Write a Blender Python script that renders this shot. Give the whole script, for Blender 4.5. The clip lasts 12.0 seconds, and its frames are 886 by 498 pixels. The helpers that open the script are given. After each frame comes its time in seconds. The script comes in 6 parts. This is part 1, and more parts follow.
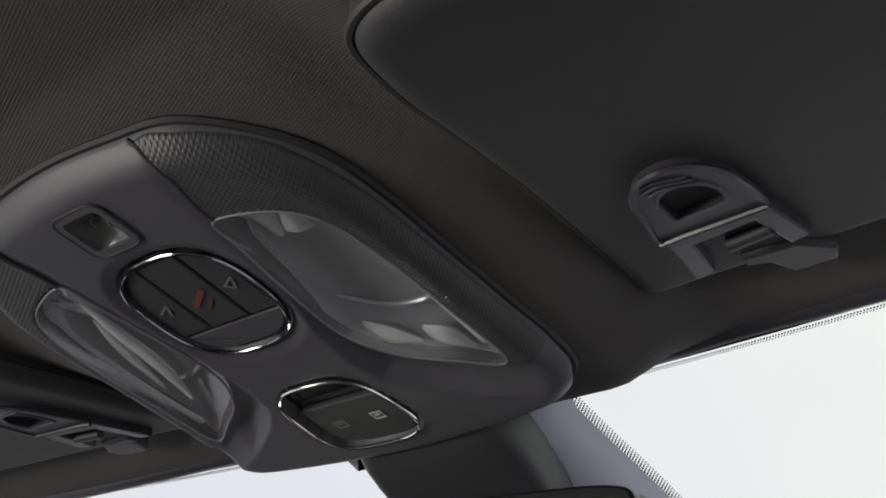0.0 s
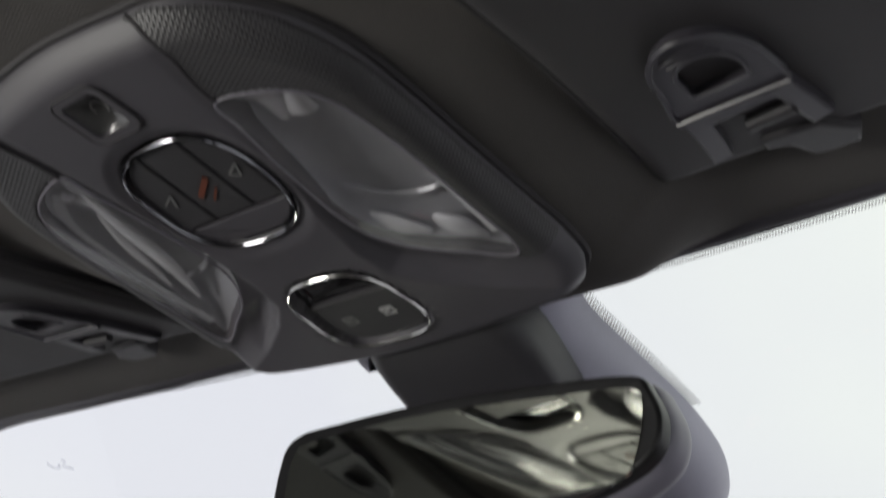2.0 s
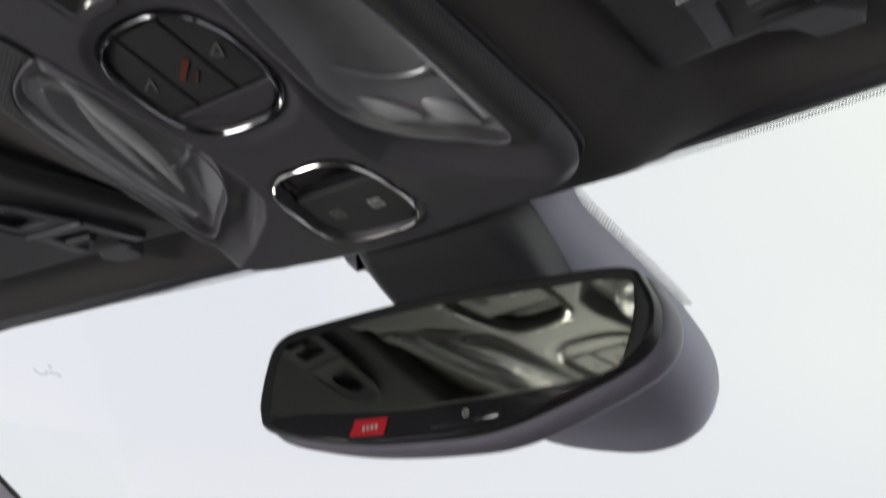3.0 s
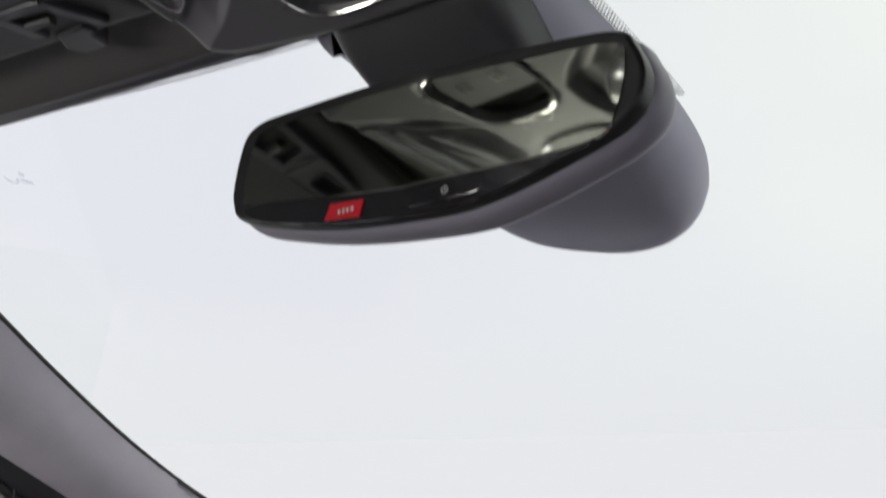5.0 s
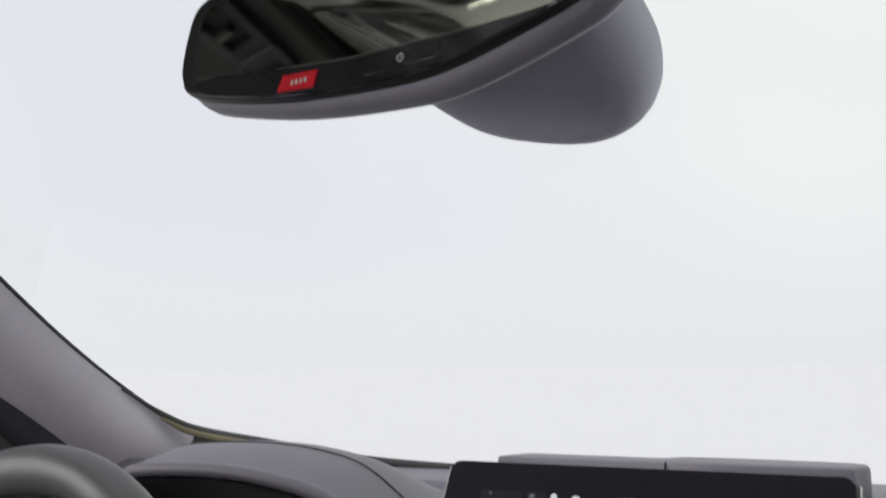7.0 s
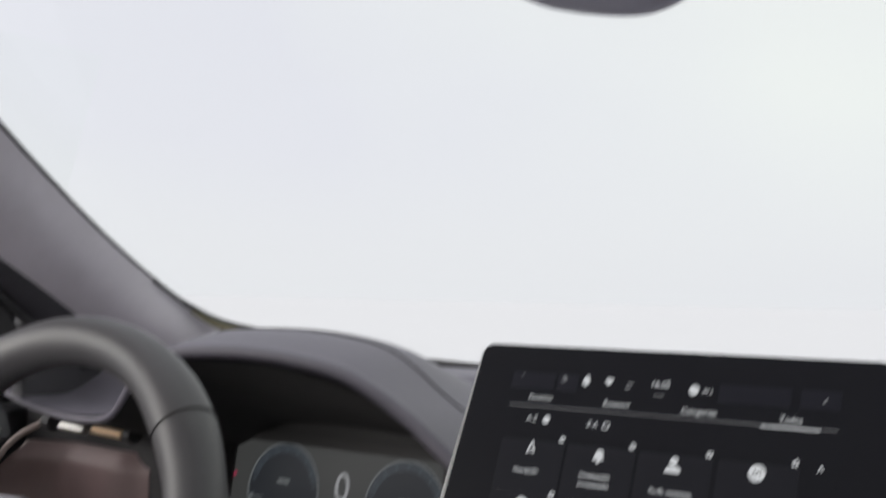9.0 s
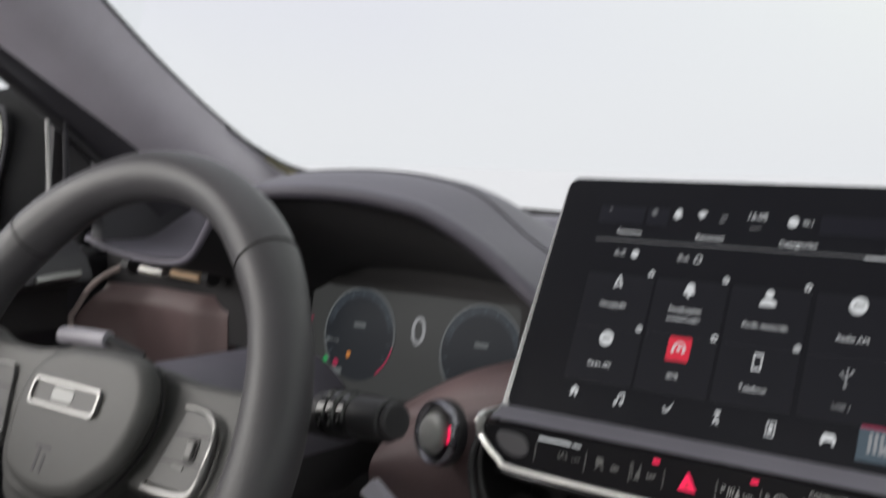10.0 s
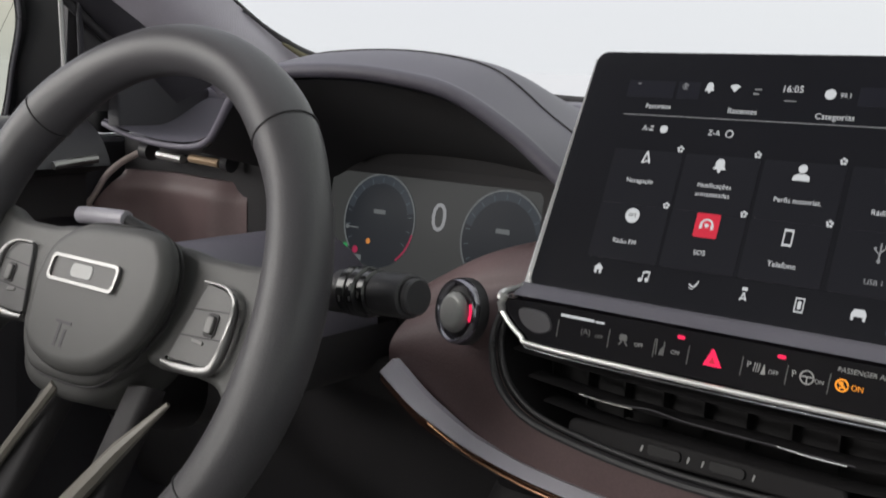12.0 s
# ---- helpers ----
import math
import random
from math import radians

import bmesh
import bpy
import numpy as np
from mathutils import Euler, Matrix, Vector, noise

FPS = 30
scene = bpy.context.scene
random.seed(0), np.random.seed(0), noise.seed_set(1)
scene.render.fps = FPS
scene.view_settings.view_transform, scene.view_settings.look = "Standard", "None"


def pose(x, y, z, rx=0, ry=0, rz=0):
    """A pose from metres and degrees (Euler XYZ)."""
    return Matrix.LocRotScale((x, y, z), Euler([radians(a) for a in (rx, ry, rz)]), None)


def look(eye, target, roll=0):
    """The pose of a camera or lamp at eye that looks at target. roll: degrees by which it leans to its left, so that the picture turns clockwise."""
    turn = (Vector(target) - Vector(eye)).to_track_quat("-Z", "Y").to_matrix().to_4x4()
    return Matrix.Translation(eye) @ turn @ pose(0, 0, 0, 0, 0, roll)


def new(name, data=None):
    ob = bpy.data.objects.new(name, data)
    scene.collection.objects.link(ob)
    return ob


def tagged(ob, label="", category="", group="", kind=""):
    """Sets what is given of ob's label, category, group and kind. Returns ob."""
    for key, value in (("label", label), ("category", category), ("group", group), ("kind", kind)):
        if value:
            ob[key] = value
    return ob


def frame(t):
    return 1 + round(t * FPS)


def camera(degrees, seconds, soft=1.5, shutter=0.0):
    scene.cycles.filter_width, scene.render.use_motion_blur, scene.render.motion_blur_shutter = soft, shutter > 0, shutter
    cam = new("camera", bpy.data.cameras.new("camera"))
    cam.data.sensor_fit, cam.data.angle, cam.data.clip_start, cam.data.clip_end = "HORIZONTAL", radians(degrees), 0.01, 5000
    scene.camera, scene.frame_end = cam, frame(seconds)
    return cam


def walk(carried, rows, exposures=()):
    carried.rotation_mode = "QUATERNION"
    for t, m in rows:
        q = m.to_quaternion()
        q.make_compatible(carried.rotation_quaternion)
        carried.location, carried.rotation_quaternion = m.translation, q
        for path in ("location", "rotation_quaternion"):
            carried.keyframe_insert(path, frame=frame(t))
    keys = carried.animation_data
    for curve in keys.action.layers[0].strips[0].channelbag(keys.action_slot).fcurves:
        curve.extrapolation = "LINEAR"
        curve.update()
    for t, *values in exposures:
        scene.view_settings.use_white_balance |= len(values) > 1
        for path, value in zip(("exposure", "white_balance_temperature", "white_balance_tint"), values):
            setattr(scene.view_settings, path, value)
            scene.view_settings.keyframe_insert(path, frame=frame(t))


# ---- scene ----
# ---- camera and path ----
PATH = [
    (0, (0.2746, 0.0929, 0.9891), (-0.2528, 0.8206, 1.4275), -1.79),
    (0.5, (0.2749, 0.0957, 0.9874), (-0.2577, 0.8200, 1.4252), -1.79),
    (1, (0.2732, 0.0958, 0.9876), (-0.2634, 0.8229, 1.4159), -1.96),
    (1.5, (0.2693, 0.0993, 0.9840), (-0.2751, 0.8320, 1.3925), -1.90),
    (2, (0.2656, 0.1050, 0.9786), (-0.2877, 0.8464, 1.3582), -1.81),
    (2.5, (0.2619, 0.1101, 0.9739), (-0.2960, 0.8635, 1.3219), -1.79),
    (4.5, (0.2463, 0.1344, 0.9511), (-0.3291, 0.9249, 1.1611), -1.29),
    (5, (0.2444, 0.1391, 0.9461), (-0.3328, 0.9360, 1.1241), -1.34),
    (5.5, (0.2423, 0.1421, 0.9400), (-0.3300, 0.9462, 1.1008), -1.03),
    (6, (0.2408, 0.1409, 0.9342), (-0.3198, 0.9557, 1.0820), -0.70),
    (6.5, (0.2417, 0.1388, 0.9279), (-0.3072, 0.9639, 1.0617), -0.63),
    (7, (0.2389, 0.1415, 0.9245), (-0.3021, 0.9749, 1.0378), -0.77),
    (7.2, (0.2385, 0.1419, 0.9238), (-0.3010, 0.9773, 1.0286), -0.60),
    (8.8, (0.2283, 0.1396, 0.8962), (-0.3242, 0.9705, 0.9628), 1.20),
    (9, (0.2268, 0.1411, 0.8938), (-0.3341, 0.9675, 0.9427), 1.20),
    (9.5, (0.2164, 0.1454, 0.8813), (-0.3707, 0.9549, 0.8677), 1.37),
    (10, (0.2061, 0.1492, 0.8716), (-0.3999, 0.9407, 0.7938), 1.44),
    (10.5, (0.2014, 0.1530, 0.8618), (-0.4127, 0.9331, 0.7418), 1.60),
    (11, (0.1986, 0.1535, 0.8588), (-0.4181, 0.9271, 0.7127), 1.69),
    (11.5, (0.1977, 0.1540, 0.8575), (-0.4153, 0.9280, 0.6991), 1.66),
    (12, (0.1984, 0.1565, 0.8539), (-0.4127, 0.9299, 0.6853), 1.72),
]
cam = camera(46.0, 12.0, soft=1.7, shutter=1.3)
walk(cam, [(t, look(eye, aim, roll)) for t, eye, aim, roll in PATH])

# ---- world and light: a bright overcast day outside the car ----
world = bpy.data.worlds.new("overcast")
scene.world = world
world.use_nodes = True
wn, wl = world.node_tree.nodes, world.node_tree.links
wbg = wn["Background"]
sky = wn.new("ShaderNodeTexSky")
sky.sky_type = "NISHITA"
sky.sun_disc = False
sky.sun_elevation, sky.sun_rotation = radians(24), radians(231)
sky.dust_density = 4.0
cloud = wn.new("ShaderNodeTexNoise")
cloud.inputs["Scale"].default_value = 1.6
cloud.inputs["Detail"].default_value = 3.0
ramp = wn.new("ShaderNodeValToRGB")
ramp.color_ramp.elements[0].position, ramp.color_ramp.elements[1].position = 0.30, 0.85
ramp.color_ramp.elements[0].color = (7.48, 7.52, 8.12, 1)
ramp.color_ramp.elements[1].color = (8.72, 9.05, 8.52, 1)
# thinner, bluer cloud to the left of the car
wco, wsep, wadd = (wn.new(k) for k in ("ShaderNodeTexCoord", "ShaderNodeSeparateXYZ", "ShaderNodeMath"))
wl.new(wco.outputs["Generated"], wsep.inputs["Vector"])
wl.new(wco.outputs["Generated"], cloud.inputs["Vector"])
wadd.operation = "MULTIPLY_ADD"
wl.new(wsep.outputs["X"], wadd.inputs[0])
wadd.inputs[1].default_value = 0.55
wl.new(cloud.outputs["Fac"], wadd.inputs[2])
woff = wn.new("ShaderNodeMath")
wl.new(wadd.outputs[0], woff.inputs[0])
woff.inputs[1].default_value = 0.20
whaze = wn.new("ShaderNodeMapRange")
whaze.interpolation_type = "SMOOTHSTEP"
whaze.inputs["From Min"].default_value, whaze.inputs["From Max"].default_value = 0.0, 0.22
wl.new(wsep.outputs["Z"], whaze.inputs["Value"])
wlev = wn.new("ShaderNodeMix")
wl.new(whaze.outputs["Result"], wlev.inputs["Factor"])
wlev.inputs["A"].default_value = 0.42
wl.new(woff.outputs[0], wlev.inputs["B"])
wl.new(wlev.outputs["Result"], ramp.inputs["Fac"])
wmix = wn.new("ShaderNodeMix")
wmix.data_type = "RGBA"
wmix.inputs["Factor"].default_value = 0.93
wl.new(sky.outputs["Color"], wmix.inputs["A"])
wl.new(ramp.outputs["Color"], wmix.inputs["B"])
wl.new(wmix.outputs["Result"], wbg.inputs["Color"])
wbg.inputs["Strength"].default_value = 0.112

sun = new("sun", bpy.data.lights.new("sun", "SUN"))
sun.data.energy, sun.data.angle, sun.data.color = 1.7, radians(40), (1.0, 0.97, 0.93)
sun.matrix_world = look((-3.0, -2.4, 1.7), (0, 0, 0))

# added area lamp for daylight at the unseen rear left window; brightens the console
lamp = new("fill_side", bpy.data.lights.new("fill_side", "AREA"))
lamp.data.shape, lamp.data.size, lamp.data.size_y, lamp.data.energy, lamp.data.color = "RECTANGLE", 0.62, 0.24, 10.0, (1.0, 0.98, 0.92)
lamp.matrix_world = look((-0.66, -0.72, 0.92), (-0.05, -0.20, 1.55))

# ---- materials ----


def mat(name, color, rough=0.5, metal=0.0, grain=0.0, grain_size=900.0, vary=0.12, vary_size=18.0, coat=0.0, sheen=0.0, spec=0.5):
    """A surface with colour drift at a large and a small scale and a fine relief. Sizes are per metre."""
    m = bpy.data.materials.new(name)
    m.use_nodes = True
    n, l = m.node_tree.nodes, m.node_tree.links
    p = n["Principled BSDF"]
    p.inputs["Roughness"].default_value, p.inputs["Metallic"].default_value = rough, metal
    p.inputs["Coat Weight"].default_value, p.inputs["Sheen Weight"].default_value = coat, sheen
    p.inputs["Specular IOR Level"].default_value = spec
    co = n.new("ShaderNodeTexCoord")
    big, small = n.new("ShaderNodeTexNoise"), n.new("ShaderNodeTexNoise")
    big.inputs["Scale"].default_value, big.inputs["Detail"].default_value = vary_size, 4.0
    small.inputs["Scale"].default_value, small.inputs["Detail"].default_value = grain_size, 2.0
    l.new(co.outputs["Object"], big.inputs["Vector"])
    l.new(co.outputs["Object"], small.inputs["Vector"])
    add = n.new("ShaderNodeMath")
    add.operation = "MULTIPLY_ADD"
    l.new(small.outputs["Fac"], add.inputs[0])
    add.inputs[1].default_value = 0.6
    l.new(big.outputs["Fac"], add.inputs[2])
    r = n.new("ShaderNodeMapRange")
    r.inputs["From Min"].default_value, r.inputs["From Max"].default_value = 0.4, 1.2
    r.inputs["To Min"].default_value, r.inputs["To Max"].default_value = 1 - vary, 1 + vary
    l.new(add.outputs[0], r.inputs["Value"])
    mul = n.new("ShaderNodeVectorMath")
    mul.operation = "SCALE"
    mul.inputs[0].default_value = color
    l.new(r.outputs["Result"], mul.inputs["Scale"])
    l.new(mul.outputs["Vector"], p.inputs["Base Color"])
    rr = n.new("ShaderNodeMapRange")
    rr.inputs["To Min"].default_value, rr.inputs["To Max"].default_value = max(rough - 0.08, 0.02), min(rough + 0.08, 1)
    l.new(big.outputs["Fac"], rr.inputs["Value"])
    l.new(rr.outputs["Result"], p.inputs["Roughness"])
    if grain:
        b = n.new("ShaderNodeBump")
        b.inputs["Strength"].default_value, b.inputs["Distance"].default_value = grain, 0.0004
        l.new(small.outputs["Fac"], b.inputs["Height"])
        l.new(b.outputs["Normal"], p.inputs["Normal"])
    return m


def weave(name, color, pitch, rough=0.8, depth=0.6, turn=35.0):
    """A woven or perforated surface: two crossed waves of the given pitch in metres."""
    m = mat(name, color, rough, grain=0.2)
    n, l = m.node_tree.nodes, m.node_tree.links
    p = n["Principled BSDF"]
    co, mp = n.new("ShaderNodeTexCoord"), n.new("ShaderNodeMapping")
    mp.inputs["Rotation"].default_value = (0, 0, radians(turn))
    l.new(co.outputs["Object"], mp.inputs["Vector"])
    waves = []
    for axis in ("X", "Y"):
        w = n.new("ShaderNodeTexWave")
        w.bands_direction = axis
        w.inputs["Scale"].default_value = 0.314 / pitch
        w.inputs["Distortion"].default_value = 0.0
        l.new(mp.outputs["Vector"], w.inputs["Vector"])
        waves.append(w)
    k = n.new("ShaderNodeMath")
    k.operation = "MULTIPLY"
    l.new(waves[0].outputs["Fac"], k.inputs[0])
    l.new(waves[1].outputs["Fac"], k.inputs[1])
    b = n.new("ShaderNodeBump")
    b.inputs["Strength"].default_value, b.inputs["Distance"].default_value = depth, 0.0006
    l.new(k.outputs[0], b.inputs["Height"])
    l.new(b.outputs["Normal"], p.inputs["Normal"])
    return m


def glow(name, color, strength):
    m = bpy.data.materials.new(name)
    m.use_nodes = True
    p = m.node_tree.nodes["Principled BSDF"]
    p.inputs["Base Color"].default_value = (0.018, 0.018, 0.022, 1)
    p.inputs["Roughness"].default_value = 0.3
    p.inputs["Specular IOR Level"].default_value = 0.1
    p.inputs["Emission Color"].default_value = (*color, 1)
    p.inputs["Emission Strength"].default_value = strength
    return m


def clear(name, tint, gloss_rough, amount, haze=0.0):
    """Thin clear plastic or glass: lets light through with a tint and mirrors a little."""
    m = bpy.data.materials.new(name)
    m.use_nodes = True
    n, l = m.node_tree.nodes, m.node_tree.links
    n.remove(n["Principled BSDF"])
    tr, gl, mx = (n.new(k) for k in ("ShaderNodeBsdfTransparent", "ShaderNodeBsdfGlossy", "ShaderNodeMixShader"))
    tr.inputs["Color"].default_value = (*tint, 1)
    gl.inputs["Roughness"].default_value = gloss_rough
    mx.inputs["Fac"].default_value = amount
    l.new(tr.outputs["BSDF"], mx.inputs[1])
    l.new(gl.outputs["BSDF"], mx.inputs[2])
    last = mx
    if haze:
        df, hz = n.new("ShaderNodeBsdfDiffuse"), n.new("ShaderNodeMixShader")
        df.inputs["Color"].default_value = (0.80, 0.80, 0.82, 1)
        hz.inputs["Fac"].default_value = haze
        l.new(mx.outputs["Shader"], hz.inputs[1])
        l.new(df.outputs["BSDF"], hz.inputs[2])
        last = hz
    l.new(last.outputs["Shader"], n["Material Output"].inputs["Surface"])
    return m


M_LINER = weave("headliner_cloth", (0.098, 0.092, 0.089), 0.0011, 0.9, 0.35, 20)
M_VISOR = mat("visor_vinyl", (0.052, 0.049, 0.053), 0.6, grain=0.25, grain_size=1400)
M_PLASTIC = mat("console_plastic", (0.092, 0.087, 0.099), 0.46, spec=0.5, grain=0.12, grain_size=2200)
M_PLASTIC_DARK = mat("dark_plastic", (0.050, 0.048, 0.053), 0.48, grain=0.3, grain_size=1800)
M_MESH = weave("console_mesh", (0.062, 0.060, 0.064), 0.0015, 0.42, 0.35, 25)
M_CLIP = mat("clip_plastic", (0.055, 0.052, 0.062), 0.30, grain=0.08, grain_size=2500)
M_DARKCHROME = mat("dark_chrome", (0.24, 0.24, 0.26), 0.14, 1.0, vary=0.05)
M_COVER = mat("grey_cover_plastic", (0.47, 0.465, 0.560), 0.5, grain=0.25, grain_size=1500)
M_SENSOR = mat("sensor_smoke", (0.085, 0.085, 0.085), 0.20, coat=0.3, vary=0.3, vary_size=70)
M_RIMBAND = mat("mirror_rim_grey", (0.26, 0.25, 0.30), 0.40, vary=0.05)
M_FRAME = mat("mirror_frame_black", (0.018, 0.018, 0.019), 0.38, vary=0.05)
M_GLOSS = mat("piano_black", (0.020, 0.019, 0.022), 0.10, coat=0.3, vary=0.05)
M_BLACK = mat("deep_black", (0.040, 0.037, 0.041), 0.65, grain=0.2)
M_STRIP = mat("silver_strip", (0.64, 0.61, 0.69), 0.30, vary=0.06)
M_TRIM = mat("silver_paint", (0.46, 0.44, 0.50), 0.34, vary=0.06)
M_CHROME = mat("chrome", (0.80, 0.79, 0.78), 0.14, 1.0, vary=0.05)
M_ROSE = mat("rose_edge", (0.62, 0.51, 0.49), 0.4, 0.3, vary=0.06)
M_GOLD = mat("pale_gold", (0.85, 0.62, 0.42), 0.4, 0.5, vary=0.06)
M_BRIGHT = mat("bright_aluminium", (0.84, 0.83, 0.82), 0.30, 0.75, vary=0.05)
M_SPOKE = mat("spoke_grey", (0.24, 0.22, 0.195), 0.4, vary=0.08)
M_SATIN = mat("satin_silver", (0.34, 0.335, 0.335), 0.45, 1.0, vary=0.06)
M_COPPER = mat("copper_trim", (0.34, 0.19, 0.115), 0.28, 1.0, vary=0.06)
M_BRONZE = mat("bronze_gloss", (0.060, 0.026, 0.017), 0.16, coat=0.6, vary=0.2, vary_size=30)
M_MIRROR = mat("mirror_silver", (0.54, 0.56, 0.49), 0.012, 1.0, vary=0.0)
M_PILLAR = weave("pillar_cloth", (0.56, 0.525, 0.59), 0.0014, 0.95, 0.25, 30)
M_DASH = mat("dash_soft", (0.165, 0.152, 0.190), 0.48, grain=0.45, grain_size=1100)
M_HOODIN = mat("hood_lining", (0.052, 0.049, 0.052), 0.8, grain=0.4, grain_size=1100)
M_LEATHER = mat("brown_leather", (0.200, 0.135, 0.138), 0.48, grain=0.5, grain_size=700, vary=0.18)
M_WHEEL = mat("wheel_leather", (0.088, 0.084, 0.092), 0.42, grain=0.4, grain_size=900, vary=0.1)
M_HUB = mat("airbag_vinyl", (0.100, 0.098, 0.098), 0.5, grain=0.4, grain_size=1300)
M_GLASS = clear("window_glass", (0.99, 1.0, 0.99), 0.0, 0.02)
M_LENS = clear("lens_plastic", (0.90, 0.90, 0.92), 0.12, 0.12, 0.045)
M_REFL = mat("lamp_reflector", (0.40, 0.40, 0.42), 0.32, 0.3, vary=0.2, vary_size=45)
# paler copy of the reflector colour, paints the glints in the lenses
M_GLINT = mat("lens_glint", (0.86, 0.86, 0.88), 0.25, 0.3, vary=0.1, vary_size=60)
M_GUN = mat("gunmetal", (0.30, 0.29, 0.33), 0.22, 0.9, vary=0.08)
M_CAP = mat("button_cap_grey", (0.40, 0.40, 0.39), 0.28, vary=0.12)
M_STALK = mat("stalk_black", (0.024, 0.024, 0.026), 0.22, coat=0.4, vary=0.05)
M_TOGGLE = mat("toggle_grey", (0.19, 0.185, 0.185), 0.4, vary=0.06)
M_PAD = mat("button_pad_grey", (0.115, 0.112, 0.114), 0.45, grain=0.2)
M_LEDGE = mat("ledge_soft", (0.25, 0.235, 0.275), 0.45, grain=0.3, grain_size=1300)
M_THUMB = mat("thumb_black", (0.026, 0.024, 0.026), 0.6, grain=0.2)
M_SMUDGE = clear("sticker_film", (0.90, 0.90, 0.92), 0.3, 0.04)
M_VENT = mat("vent_black", (0.030, 0.028, 0.030), 0.65, grain=0.2, spec=0.2)
M_FRIT = mat("frit_black", (0.01, 0.01, 0.011), 0.35)
M_SCREEN = mat("screen_glass", (0.020, 0.020, 0.025), 0.25, vary=0.03, spec=0.12)
M_PANEL = glow("panel_glow", (0.0050, 0.0050, 0.0080), 1.0)
M_PICTURE = glow("thumbnail_glow", (0.075, 0.105, 0.130), 0.8)
M_TILE = glow("tile_glow", (0.0045, 0.0045, 0.006), 1.0)
M_WHITE = glow("icon_white", (0.80, 0.82, 0.84), 0.72)
M_GREY = glow("icon_grey", (0.55, 0.56, 0.58), 0.45)
M_REDAPP = glow("icon_red", (0.75, 0.03, 0.06), 0.8)
M_REDLED = glow("led_red", (1.0, 0.02, 0.10), 1.1)
M_AMBER = glow("led_amber", (1.0, 0.35, 0.03), 1.1)
M_DIAL_DIM = glow("dial_dim_glow", (0.07, 0.085, 0.10), 0.7)
M_REDDIM = glow("dial_red_glow", (0.45, 0.03, 0.09), 0.6)
M_AMBERDIM = glow("dial_amber_glow", (0.75, 0.28, 0.06), 0.7)
M_GREEN = glow("led_green", (0.05, 0.5, 0.15), 0.5)
M_CLUSTER = glow("cluster_glow", (0.040, 0.041, 0.040), 1.0)
M_DIAL = glow("dial_glow", (0.19, 0.205, 0.21), 0.55)
M_DIAL_HALO = glow("dial_halo_glow", (0.030, 0.036, 0.043), 1.0)
M_DIALFACE = glow("dial_face_glow", (0.016, 0.018, 0.021), 1.0)
M_DOOR = mat("door_trim", (0.050, 0.047, 0.056), 0.55, grain=0.4)
M_WING = mat("wing_black", (0.012, 0.012, 0.013), 0.7, spec=0.08)
M_BODY = mat("car_paint", (0.30, 0.30, 0.31), 0.25, 0.3, coat=0.6)
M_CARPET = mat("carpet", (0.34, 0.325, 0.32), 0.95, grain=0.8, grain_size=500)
M_PAVING = mat("pale_concrete", (0.734, 0.721, 0.763), 0.9, grain=0.2, grain_size=80, vary=0.015, vary_size=0.6)
M_REAR = mat("grey_trim", (0.20, 0.19, 0.18), 0.7, grain=0.3)
M_OLIVE = mat("olive_foam", (0.17, 0.15, 0.095), 0.8, grain=0.3)
M_PRINT = mat("white_print", (0.55, 0.55, 0.55), 0.5)
M_PRINT_DIM = mat("dim_print", (0.20, 0.20, 0.20), 0.5)
M_ORANGE = mat("orange_print", (0.19, 0.055, 0.03), 0.5)
M_REDBTN = mat("red_button", (0.60, 0.015, 0.03), 0.4)

# ---- building helpers ----


def smooth(a, b, x):
    t = min(max((x - a) / (b - a), 0.0), 1.0)
    return t * t * (3 - 2 * t)


def hang(ob, parent):
    ob.parent = parent
    ob.matrix_parent_inverse = parent.matrix_world.inverted()


def obj(name, verts, faces, material, parent=None, label="", sharp=38):
    me = bpy.data.meshes.new(name)
    me.from_pydata([tuple(v) for v in verts], [], faces)
    bm = bmesh.new()
    bm.from_mesh(me)
    bmesh.ops.remove_doubles(bm, verts=bm.verts, dist=1e-6)
    bmesh.ops.recalc_face_normals(bm, faces=bm.faces)
    bm.to_mesh(me)
    bm.free()
    me.materials.append(material)
    for f in me.polygons:
        f.use_smooth = True
    me.set_sharp_from_angle(angle=radians(sharp))
    ob = new(name, me)
    if parent:
        hang(ob, parent)
    if label:
        ob["label"] = label
    return ob


def part(name, bm, material, parent, label="", sharp=38):
    """Links a bmesh as one mesh object under a thing or a part."""
    me = bpy.data.meshes.new(name)
    bmesh.ops.recalc_face_normals(bm, faces=bm.faces)
    bm.to_mesh(me)
    bm.free()
    me.materials.append(material)
    for f in me.polygons:
        f.use_smooth = True
    me.set_sharp_from_angle(angle=radians(sharp))
    ob = new(name, me)
    if parent:
        hang(ob, parent)
    if label:
        ob["label"] = label
    return ob


def thing(name, at, label, category, group="", kind=""):
    """An Empty at the base of a thing."""
    e = new(name)
    e.location = at
    e.empty_display_size = 0.02
    bpy.context.view_layer.update()
    return tagged(e, label, category, group, kind)


def hoop(name, outer, inner, z0, z1, m, material, parent=None, label=""):
    """A flat frame between two outlines of as many points each."""
    k = len(outer)
    verts = [m @ Vector((p[0], p[1], z)) for z in (z0, z1) for line in (outer, inner) for p in line]
    faces = []
    for i in range(k):
        j = (i + 1) % k
        faces += [(i, j, k + j, k + i), (2 * k + i, 2 * k + j, 3 * k + j, 3 * k + i), (i, j, 2 * k + j, 2 * k + i), (k + i, k + j, 3 * k + j, 3 * k + i)]
    return obj(name, verts, faces, material, parent, label)


